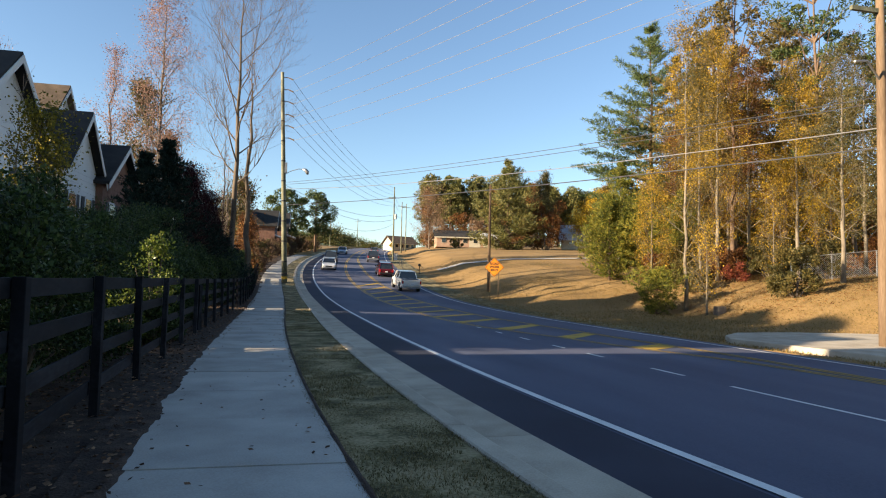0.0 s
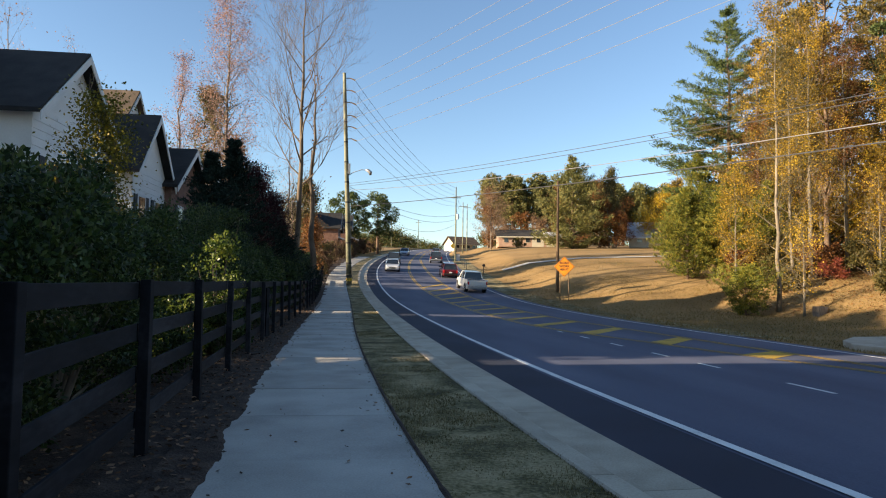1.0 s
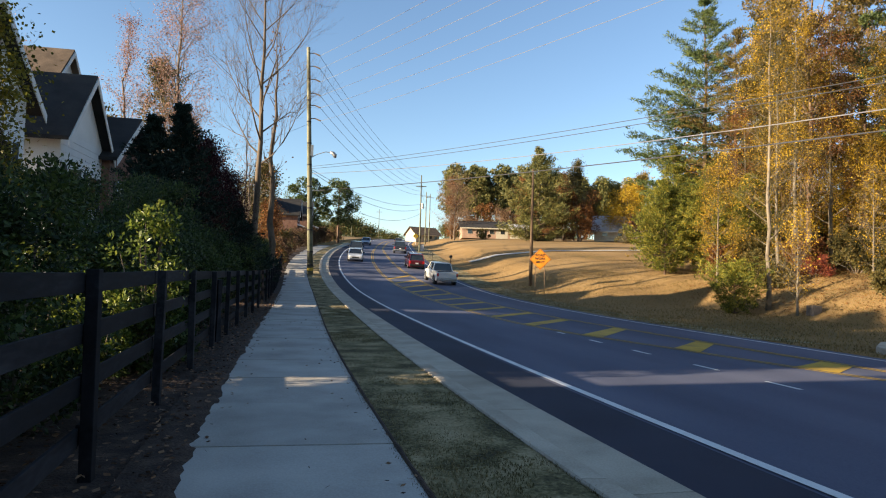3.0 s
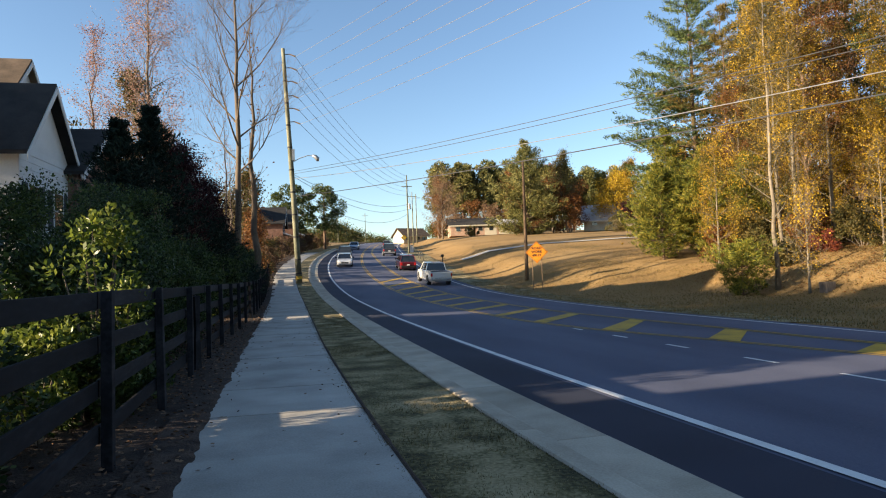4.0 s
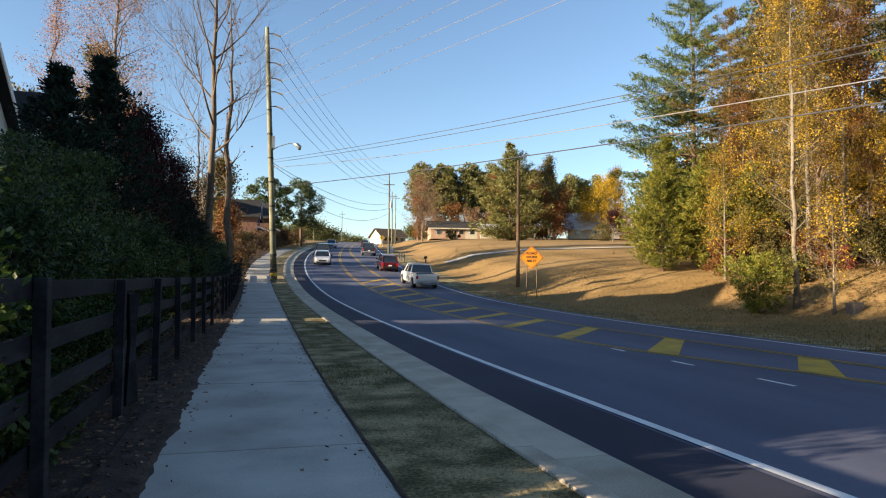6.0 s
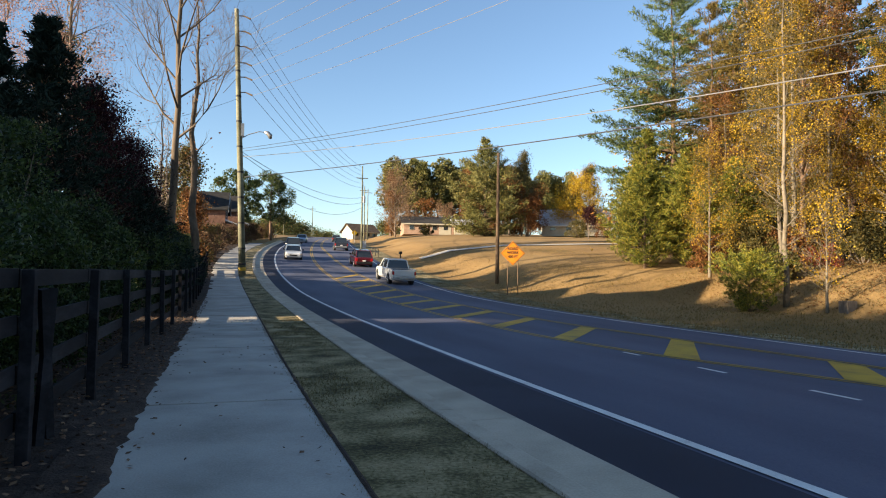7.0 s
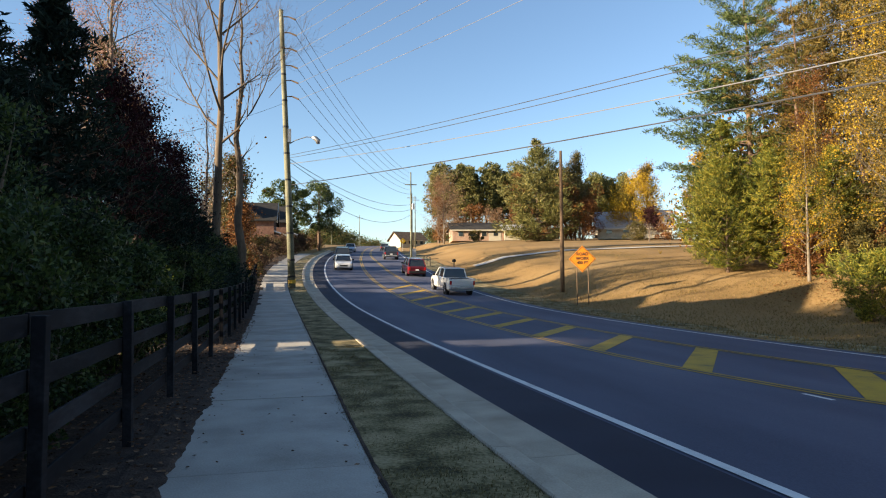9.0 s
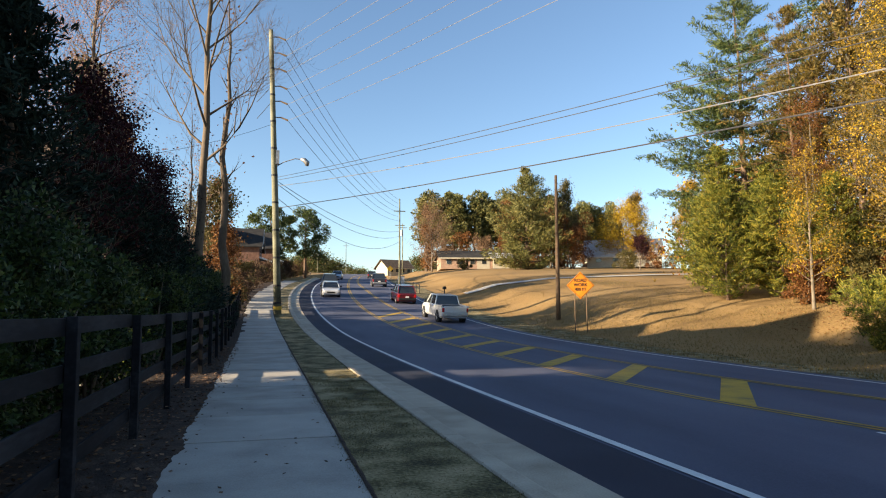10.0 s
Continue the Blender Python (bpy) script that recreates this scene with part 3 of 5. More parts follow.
def clump_pine(name, x, y, h, r, base, crown, seed, needle_mat, label, clumps=26, leaves=6000, leaf=0.4, group="", flat=0.6, top=0.75, lump=0.30, bark=None):
    """A bare trunk with limbs that end in rounded needle clumps, wide near the top."""
    rng = np.random.default_rng(seed)
    s = Shape()
    n = 8
    pts = [Vector((rng.normal() * 0.006 * h * (k > 0), rng.normal() * 0.006 * h * (k > 0), h * 0.97 * k / n)) for k in range(n + 1)]
    s.tube(pts, [r * (1 - 0.85 * k / n) for k in range(n + 1)], 8)
    C, R = [], []
    for k in range(clumps):
        g = (k + rng.random()) / clumps
        wide = crown * (0.55 + 0.45 * math.sin(math.pi * min(1, g / top) * 0.5)) * math.sqrt(max(0.03, 1 - max(0, (g - top) / (1 - top)) ** 2))
        az = k * 2.4 + rng.normal() * 0.4
        rr = wide * rng.uniform(0.35, 1.0)
        f = base + (1 - base) * g
        c = Vector((math.cos(az) * rr, math.sin(az) * rr, h * f))
        C.append(tuple(c))
        R.append(crown * lump * rng.uniform(0.65, 1.3))
        i = max(0, min(int((f - 0.08) / 0.97 * n), n - 1))
        s.tube([pts[i], pts[i].lerp(c, 0.55) - Vector((0, 0, 0.02 * h)), c], [0.045 * h / 12, 0.03 * h / 12, 0.012], 4, cap=False)
    C, R = np.array(C), np.array(R)
    idx = rng.integers(0, clumps, leaves)
    d = rng.normal(size=(leaves, 3))
    d /= np.linalg.norm(d, axis=1)[:, None]
    q = C[idx] + d * R[idx][:, None] * rng.uniform(0.3, 1.0, (leaves, 1)) ** 0.5 * np.array([1, 1, flat])
    Q = leaf_quads(rng, q, leaf, leaf * 0.32, 0, d + np.array([0, 0, 0.4]), 1.3)
    return tree_parts(name, x, y, land_z(x, y) - 0.1, s, bark or M["bark_pine"], Q, needle_mat, label, group=group)


def shrub(name, x, y, h, w, seed, leaf_mat, label, leaves=5000, leaf=0.09, cone=0.0, category="shrub", stems=7, group="", deep=None, lumps=26):
    """Stems and clumps of leaves in a lumpy crown from the ground up; cone > 0 narrows towards the top."""
    rng = np.random.default_rng(seed)
    z = land_z(x, y) - 0.05
    s = Shape()
    deep = deep or w
    C, R = [], []
    for k in range(lumps):
        zz = rng.uniform(0.08, 0.95) ** 0.9
        lim = (1 - zz) ** 0.8 * cone + (1 - cone) * math.sqrt(max(0.05, 1 - (zz * 1.35 - 0.55) ** 2))
        a = rng.uniform(0, 2 * math.pi)
        rr = math.sqrt(rng.uniform(0.05, 1)) * lim * 0.85
        C.append((math.cos(a) * rr * w / 2, math.sin(a) * rr * deep / 2, zz * h))
        R.append(0.13 * (w + h) / 2 * rng.uniform(0.6, 1.25) * (0.5 + 0.5 * lim))
    C, R = np.array(C), np.array(R)
    for k in range(stems):
        c = C[rng.integers(0, lumps)]
        s.tube([(c[0] * 0.1, c[1] * 0.1, -0.05), (c[0] * 0.45, c[1] * 0.45, c[2] * 0.5), tuple(c)], [0.028 * h / 2, 0.018 * h / 2, 0.005], 5, cap=False)
    idx = rng.integers(0, lumps, leaves)
    d = rng.normal(size=(leaves, 3))
    d /= np.linalg.norm(d, axis=1)[:, None]
    rad = R[idx][:, None] * rng.uniform(0.15, 1.0, (leaves, 1)) ** 0.5 * 1.25
    p = C[idx] + d * rad
    p[:, 2] = np.maximum(p[:, 2], 0.03)
    Q = leaf_quads(rng, p, leaf, leaf * 0.5, 0.0, d + np.array([0, 0, 0.4]), 1.6)
    t = tagged(empty(name, x, y, z), label, category, group)
    part("stem", s, M["bark_grey"], t, smooth=True)
    part("foliage", quads("foliage", Q, leaf_mat), leaf_mat, t)
    return t


# unseen trees added west of the town houses; their high crowns shade the roofs
for k, (x, y, h) in enumerate(((-30.5, 15.0, 14.4), (-31.5, 19.5, 14.8), (-30.5, 24.0, 14.6), (-30.0, 28.8, 14.6))):
    clump_pine("pine_tree", x, y, h, 0.25, 0.68, 3.4, 500 + k, M["needle"], "unseen tall pine added so its high crown shades the town houses", clumps=22, leaves=7000, leaf=0.45, flat=0.8, top=0.6, lump=0.36)
# unseen evergreen added to narrow the sun streak and shade one south wall
shrub("conifer", -25.0, 29.7, 12.0, 2.6, 520, M["needle_dark"], "unseen narrow evergreen added to block low sun between the town houses", leaves=9000, leaf=0.25, cone=0.3, category="conifer", lumps=90)
# bare and half-bare trees behind the fence
broadleaf("tree", -4.3, 45, 23.5, 0.23, 0.34, 7.4, 11, M["bark_tan"], None, "tall bare tan-barked tree with arching limbs behind the fence", wob=0.003, leaves=0, limbs=22, lean=(0.01, 0), depth=3, kids=7, lift=0.17, rise_angle=0.55, top=0.45, thick=0.42)
broadleaf("tree", -3.6, 49, 18.5, 0.26, 0.30, 1.5, 12, M["bark_tan"], M["leaf_rust"], "tall trunk with stubby cut limbs and few leaves", leaves=120, limbs=16, lean=(0.0, 0), depth=1, kids=4, top=0.8)
broadleaf("tree", -11.0, 52, 24, 0.22, 0.2, 5.0, 13, M["bark_grey"], M["leaf_pink"], "slender tree with thin pink-brown autumn leaves", leaves=15000, leaf=0.10, limbs=60, depth=2, sigma=0.42, top=0.28, rise_angle=0.75, kids=5, wob=0.002, lift=0.08)
broadleaf("tree", -15.5, 55, 20, 0.18, 0.25, 3.0, 14, M["bark_grey"], M["leaf_pink"], "thin half-bare tree with pale pink leaves", leaves=6000, leaf=0.10, limbs=30, depth=2, sigma=0.4, rise_angle=1.2)
broadleaf("tree", -18, 77, 21, 0.25, 0.15, 5.5, 15, M["bark_grey"], M["leaf_olive"], "broad olive-green tree turning brown behind the houses", leaves=9000, leaf=0.25, limbs=18, sigma=0.6)
broadleaf("tree", -14.5, 73, 14, 0.2, 0.15, 4.0, 16, M["bark_grey"], M["leaf_rust"], "rust-coloured small tree behind the houses", leaves=6000, leaf=0.22, limbs=16, sigma=0.5)
for k, (x, y, h) in enumerate(((-6.5, 57, 14), (-8.5, 48, 12), (-7.2, 66, 12), (-20, 46, 17), (-21.5, 40, 18))):
    broadleaf("tree", x, y, h, 0.13, 0.2, 3.2, 30 + k, M["bark_grey"], M["leaf_pink"], "small bare twiggy tree with a few pale leaves", leaves=260, leaf=0.13, limbs=16, depth=2, kids=5, rise_angle=1.0, top=0.5)
broadleaf("tree", -6.5, 72, 9.5, 0.18, 0.12, 4.2, 41, M["bark_grey"], M["leaf_olive"], "olive and gold tree beside the footpath", leaves=9000, leaf=0.2, limbs=16, sigma=0.5)
broadleaf("tree", -5.0, 64, 6.0, 0.12, 0.1, 2.2, 42, M["bark_grey"], M["leaf_rust"], "small rust-orange tree beside the footpath", leaves=5000, leaf=0.15, limbs=14, sigma=0.4)
for k, (x, y, h) in enumerate(((-3.2, 128, 11), (2.9, 134, 11.5))):
    clump_pine("pine_tree", x, y, h + 1.3, 0.3, 0.30, 4.3, 50 + k, M["needle"], "dark pine with clumped crown far along the road", clumps=28, leaves=9000, leaf=0.5, flat=0.7, top=0.5, lump=0.34)

# hidden trees added behind the houses to shade the bank across the road
for k, (x, y, h, w) in enumerate(((-17.5, 52.8, 12.5, 5.5), (-19.0, 48.6, 13, 5.0))):
    shrub("tree", x, y, h, w, 180 + k, M["leaf_olive"], "dense olive tree hidden behind the houses, added to shade the bank", leaves=9000, leaf=0.3, category="tree", lumps=50)
# the wood across the road
GOLD = [(26.6, 36.0, 20.0, 0.135, 2.7, 61, "bark_pale", "leaf_gold", 5000), (33.5, 42, 19, 0.18, 3.6, 62, "bark_pale", "leaf_gold", 7000), (37.5, 46, 15.5, 0.16, 3.8, 63, "bark_grey", "leaf_gold", 9000),
        (37.0, 37.5, 15, 0.15, 3.2, 64, "bark_pale", "leaf_gold", 7000), (42.0, 41, 14, 0.16, 3.8, 65, "bark_pale", "leaf_gold", 8500), (46, 36, 15, 0.17, 3.8, 66, "bark_grey", "leaf_gold", 8000),
        (36.5, 51.5, 14, 0.16, 3.2, 67, "bark_pale", "leaf_rust", 6000), (43, 52, 16, 0.2, 4.2, 68, "bark_grey", "leaf_gold", 9000), (50, 45, 20, 0.2, 4.2, 69, "bark_grey", "leaf_rust", 7000),
        (42.6, 45.6, 10.5, 0.14, 3.2, 70, "bark_grey", "leaf_yellow", 8000), (40.5, 38, 9, 0.14, 2.6, 71, "bark_grey", "leaf_yellow", 5000), (48, 28, 18, 0.2, 4, 72, "bark_grey", "leaf_gold", 7000),
        (54, 34, 20, 0.2, 4.3, 73, "bark_grey", "leaf_gold", 7000), (34.5, 31, 15, 0.14, 2.6, 76, "bark_pale", "leaf_olive", 5000), (30.8, 40.5, 17, 0.13, 2.4, 77, "bark_pale", "leaf_olive", 4500), (36, 41.5, 18, 0.15, 3.0, 78, "bark_pale", "leaf_rust", 4500), (40.5, 35, 15, 0.14, 3.2, 79, "bark_pale", "leaf_olive", 6000), (52, 30, 18, 0.2, 3.6, 81, "bark_grey", "leaf_olive", 6000), (31.5, 33.5, 7.0, 0.07, 1.2, 74, "bark_pale", "leaf_gold", 700), (26.3, 33.3, 5.2, 0.075, 1.5, 83, "bark_pale", "leaf_gold", 500), (29.4, 45.0, 9.0, 0.1, 1.9, 75, "bark_pale", "leaf_gold", 2600)]
for x, y, h, r, c, sd, bk, lf, nl in GOLD:
    broadleaf("tree", x, y, h, r, 0.16, c, sd, M[bk], M[lf], {"leaf_gold": "tall slender tree with golden-brown autumn leaves", "leaf_yellow": "small bright yellow autumn tree", "leaf_rust": "tall rust-brown autumn tree", "leaf_olive": "slender tree with olive-green leaves turning gold"}[lf], wob=0.0018, thick=0.26, leaves=int(nl * 2.8), leaf=0.094, limbs=34, sigma=0.36, clump=0.22, top=0.5, kids=5, lift=0.1, rise_angle=0.45, group="wood across the road")
layered_pine("pine_tree", 39.5, 62, 29.0, 0.36, 0.14, 6.8, 80, M["needle_blue"], "tall white pine with layered blue-green boughs", whorls=19, per=6, needle=0.5, dense=12, width=0.07, peak=0.32, tip_up=0.10, droop=0.07, thick=0.026, ragged=0.6)
for k, (x, y, h, c) in enumerate(((37.8, 54.5, 23.0, 4.2), (40.2, 51.0, 25.0, 4.2), (44.0, 46.5, 24.0, 4.4))):
    layered_pine("pine_tree", x, y, h, 0.24, 0.22, c, 85 + k, M["needle_gold"], "tall pine with browning golden-olive boughs", whorls=17, per=5, needle=0.42, dense=10, width=0.06, peak=0.45, tip_up=0.15, droop=0.02, thick=0.06, ragged=0.7, group="wood across the road")
for k, (x, y, h) in enumerate(((36.5, 44, 25), (40.8, 39.5, 26), (45.5, 34, 25), (39, 50, 26), (50, 28, 25), (44, 58, 26), (47, 50, 25), (53, 42, 27), (58, 36, 25), (52, 56, 28), (60, 48, 26), (49, 40, 24))):
    clump_pine("pine_tree", x, y, h, 0.24, 0.34, 3.6, 90 + k, M["needle_gold"] if k % 3 == 0 else M["needle"], "tall pine with bare plated trunk and loose needle clumps", clumps=34, leaves=9000, leaf=0.34, flat=0.65, top=0.55, lump=0.27, group="wood across the road")
for k, (x, y, h, w) in enumerate(((29.2, 52, 7.6, 3.7), (32.2, 50.2, 8.6, 4.0), (30.8, 55, 8.4, 3.6), (34.2, 47.8, 8.2, 3.6), (35.5, 55, 10, 3.8), (33.6, 58, 12, 4.0))):
    layered_pine("young_pine", x, y, h, 0.12, 0.04, w * 0.80, 100 + k, M["needle_young"], "bushy young pine with yellow-green needles", whorls=17, per=6, needle=0.34, dense=15, width=0.05, peak=0.22, tip_up=0.30, droop=-0.12, thick=0.09, ragged=0.4)
layered_pine("young_pine", 24.6, 36.4, 3.0, 0.06, 0.02, 1.9, 110, M["needle_young"], "low feathery green bush at the foot of a pale tree", whorls=13, per=8, needle=0.24, dense=13, width=0.035, peak=0.35, tip_up=0.4, droop=-0.2, thick=0.12, ragged=0.4)
shrub("shrub", 30.5, 30.5, 3.2, 3.6, 111, M["leaf_olive"], "olive bush on the bank", leaves=8000, leaf=0.16)
shrub("shrub", 33.5, 40.0, 1.5, 2.2, 112, M["leaf_red"], "small red autumn bush on the bank", leaves=2500, leaf=0.12)
shrub("shrub", 34.5, 47, 3.0, 6, 113, M["leaf_rust"], "rust-brown undergrowth below the trees", leaves=6000, leaf=0.2)
for k, (x, y, h, w, lf) in enumerate(((30.6, 46.6, 2.6, 3.2, "leaf_rust"), (31.6, 43.0, 2.2, 3.4, "leaf_olive"), (32.6, 45.2, 3.4, 3.6, "leaf_olive"), (34.4, 42.6, 3.0, 4.0, "leaf_rust"), (36.2, 39.4, 2.8, 4.2, "leaf_olive"), (30.2, 39.8, 1.8, 2.6, "leaf_olive"), (36.8, 34.6, 2.6, 4.0, "leaf_olive"))):
    shrub("shrub", x, y, h, w, 400 + k, M[lf], {"leaf_rust": "rust-brown scrub at the edge of the wood", "leaf_olive": "tangled olive scrub at the edge of the wood"}[lf], leaves=5000, leaf=0.17, lumps=40)
shrub("shrub", 40, 43, 3.2, 8, 114, M["leaf_olive"], "olive undergrowth below the trees", leaves=7000, leaf=0.2)
shrub("shrub", 45, 36, 3.0, 8, 115, M["leaf_rust"], "rust-brown undergrowth below the trees", leaves=7000, leaf=0.2)

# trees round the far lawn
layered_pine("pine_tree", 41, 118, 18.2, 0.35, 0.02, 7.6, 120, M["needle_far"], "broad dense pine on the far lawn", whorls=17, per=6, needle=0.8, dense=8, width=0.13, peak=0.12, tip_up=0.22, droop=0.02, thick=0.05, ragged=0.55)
shrub("tree", 48.5, 116, 9.5, 9, 121, M["leaf_rust"], "rounded rust and olive tree on the far lawn", leaves=9000, leaf=0.3, category="tree")
broadleaf("tree", 31, 150, 11.5, 0.2, 0.05, 6.2, 122, M["bark_grey"], M["leaf_tan"], "hazy bare tan-brown tree before the far house", leaves=9000, leaf=0.17, limbs=34, sigma=0.8, top=0.7, rise_angle=0.4)
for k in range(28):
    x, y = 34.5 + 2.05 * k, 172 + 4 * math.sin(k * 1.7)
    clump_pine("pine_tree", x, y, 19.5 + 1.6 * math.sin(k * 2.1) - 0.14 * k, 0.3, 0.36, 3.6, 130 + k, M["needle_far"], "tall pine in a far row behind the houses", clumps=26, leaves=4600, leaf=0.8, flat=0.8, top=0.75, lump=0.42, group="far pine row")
for k in range(9):
    x, y = 37.0 + 4.6 * k, 163 + 2 * math.sin(k * 2.3)
    shrub("shrub", x, y, 7.5 + 1.8 * math.sin(k * 1.3), 7.0, 430 + k, M["leaf_rust"] if k % 2 else M["leaf_tan"], "rust-brown thicket below the far pines", leaves=3500, leaf=0.34, lumps=34, group="far thicket")
# creeper in rust red up the first pine of the row
shrub("creeper", 34.2, 169.5, 17.5, 3.0, 445, M["leaf_rust"], "rust-red creeper climbing a far pine", leaves=6000, leaf=0.36, cone=0.5, lumps=40)
shrub("tree", 59.5, 117, 12.0, 11.5, 150, M["leaf_yellow"], "broad bright yellow tree beside the grey-roofed house", leaves=16000, leaf=0.26, category="tree", lumps=70)
for k, (x, y, h, lf) in enumerate(((50, 122, 15, "leaf_olive"), (64, 120, 13, "leaf_gold"), (53, 135, 14, "leaf_rust"), (70, 112, 15, "leaf_gold"), (46, 140, 13, "leaf_rust"), (74, 100, 17, "leaf_olive"), (62, 82, 17, "leaf_gold"), (55, 72, 18, "leaf_gold"))):
    broadleaf("tree", x, y, h, 0.22, 0.1, 5.0, 160 + k, M["bark_grey"], M[lf], {"leaf_olive": "olive-brown tree beyond the lawn", "leaf_gold": "golden-brown tree beyond the lawn", "leaf_rust": "rust-brown tree beyond the lawn"}[lf], leaves=11000, leaf=0.22, limbs=22, sigma=0.55)
broadleaf("tree", 51, 98, 4.5, 0.1, 0.2, 2.4, 170, M["bark_grey"], M["leaf_maroon"], "small maroon-leaved ornamental tree on the lawn", leaves=2600, leaf=0.2, limbs=12, sigma=0.4)
# far woods along the road
rngw = np.random.default_rng(7)
C = []
for k in range(260):
    a = rngw.uniform(-0.25, 0.42)
    dd = rngw.uniform(210, 420)
    x, y = dd * math.tan(a), dd
    if -9 < x - float(edge_x(y)) < 20:
        continue
    z = land_z(x, y)
    h = rngw.uniform(4.5, 8.5)
    q = rngw.normal(size=(900, 3)) * np.array([1.9, 1.9, h * 0.19]) + np.array([x, y, z + h * 0.55])
    C.append(q)
C = np.concatenate(C)
half = rngw.random(len(C)) < 0.5
for nm, sel, mt in (("far_woods", half, "leaf_olive"), ("far_woods", ~half, "needle")):
    ob = part(nm, quads(nm, leaf_quads(rngw, C[sel], 0.55, 0.42), M[mt]), M[mt])
    tagged(ob, "far wooded hillside beyond the road", "woods", kind="stuff")

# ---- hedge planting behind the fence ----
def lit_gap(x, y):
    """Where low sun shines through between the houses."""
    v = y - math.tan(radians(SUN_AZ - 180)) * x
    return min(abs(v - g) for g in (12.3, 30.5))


rng = np.random.default_rng(21)
k = 0
for y in np.arange(-4.5, 62, 1.55):
    u = -7.15 + rng.uniform(-0.25, 0.25)
    x = float(edge_x(y)) + u
    v = y - math.tan(radians(SUN_AZ - 180)) * x
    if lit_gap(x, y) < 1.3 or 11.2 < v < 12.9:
        continue
    h = rng.uniform(2.3, 3.1) if y < 24 else rng.uniform(2.3, 3.3)
    near = y < 22
    shrub("shrub", x, float(y), h, 1.9, 200 + k, M["leaf_green"], "leafy green shrub growing behind the black fence", leaves=14000 if near else 6000, leaf=0.068 if near else 0.095, group="shrubs behind the fence", lumps=38)
    k += 1
for j, (x, y, h) in enumerate(((-2.35, 12.85, 1.25), (-2.4, 13.7, 1.35), (-2.45, 14.5, 1.3), (-2.35, 12.35, 1.25))):
    shrub("shrub", x, y, h, 1.15, 250 + j, M["leaf_green"], "low dense green shrub against the black fence", leaves=6000, leaf=0.08, lumps=40)
# small shrubs whose leaf colour is brightened for the sun they stand in
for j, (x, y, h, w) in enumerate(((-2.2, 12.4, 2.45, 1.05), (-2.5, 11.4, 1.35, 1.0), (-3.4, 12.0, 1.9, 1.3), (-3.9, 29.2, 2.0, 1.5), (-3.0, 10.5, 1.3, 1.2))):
    shrub("shrub", x, y, h, w, 260 + j, M["leaf_lime"], "loose shrub in a brighter green for the sun between the houses", leaves=1900, leaf=0.088, stems=18, lumps=24)
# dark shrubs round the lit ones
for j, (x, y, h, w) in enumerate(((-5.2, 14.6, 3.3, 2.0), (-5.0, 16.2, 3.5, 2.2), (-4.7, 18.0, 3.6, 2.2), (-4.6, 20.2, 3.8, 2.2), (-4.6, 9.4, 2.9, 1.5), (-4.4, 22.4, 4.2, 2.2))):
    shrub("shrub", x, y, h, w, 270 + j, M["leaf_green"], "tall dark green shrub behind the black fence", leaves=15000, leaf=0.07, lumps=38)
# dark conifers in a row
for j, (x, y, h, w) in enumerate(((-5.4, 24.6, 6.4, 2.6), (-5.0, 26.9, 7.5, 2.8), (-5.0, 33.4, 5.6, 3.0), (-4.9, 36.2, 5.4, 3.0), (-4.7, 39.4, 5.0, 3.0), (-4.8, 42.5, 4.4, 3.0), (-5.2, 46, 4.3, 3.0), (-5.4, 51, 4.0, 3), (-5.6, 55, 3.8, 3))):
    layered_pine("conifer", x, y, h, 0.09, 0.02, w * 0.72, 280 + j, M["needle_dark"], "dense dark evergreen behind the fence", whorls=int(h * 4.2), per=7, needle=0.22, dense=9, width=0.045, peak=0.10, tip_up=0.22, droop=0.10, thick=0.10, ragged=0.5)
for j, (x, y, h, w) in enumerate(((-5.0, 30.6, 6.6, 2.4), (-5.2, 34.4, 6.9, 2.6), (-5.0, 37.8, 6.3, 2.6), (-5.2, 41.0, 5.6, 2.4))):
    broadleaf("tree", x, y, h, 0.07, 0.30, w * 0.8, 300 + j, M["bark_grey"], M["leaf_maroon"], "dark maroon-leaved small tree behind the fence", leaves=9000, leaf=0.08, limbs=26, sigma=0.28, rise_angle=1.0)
broadleaf("tree", -4.7, 12.7, 4.9, 0.06, 0.25, 1.2, 310, M["bark_grey"], M["leaf_amber"], "young tree with golden-green leaves before the houses", leaves=7500, leaf=0.062, limbs=18, sigma=0.26, clump=0.5)
broadleaf("tree", -8.3, 20.5, 8.0, 0.06, 0.2, 1.2, 311, M["bark_grey"], None, "thin bare young tree before the houses", leaves=0, limbs=14, kids=4)
for j in range(30):
    y = 66 + 3.1 * j
    shrub("hedge_shrub", float(edge_x(y)) - 6.9, y, 2.6 + 0.5 * math.sin(j * 1.9), 3.4, 320 + j, M["hedge_brown"] if j % 4 else M["leaf_olive"], "brown autumn hedge beside the far footpath", leaves=3000, leaf=0.17, group="far hedge")


# ---- town houses ----
def window(parent, x, y, z, w, h, shutters=True):
    """A window in a wall that faces +x."""
    win = part("window", Shape().box((x, y - w / 2 - 0.08, z - 0.08), (x + 0.05, y + w / 2 + 0.08, z + h + 0.1)), M["trim_white"], parent)
    for a in (0, 1):
        part("pane", Shape().box((x + 0.03, y - w / 2 + 0.03, z + 0.03 + a * h / 2), (x + 0.062, y + w / 2 - 0.03, z + h / 2 - 0.03 + a * h / 2)), M["glass"], win)
    if shutters:
        for sgn in (-1, 1):
            yc = y + sgn * (w / 2 + 0.32)
            part("shutter", Shape().box((x, yc - 0.2, z - 0.04), (x + 0.045, yc + 0.2, z + h + 0.04)), M["shutter"], win, "dark louvred shutter")


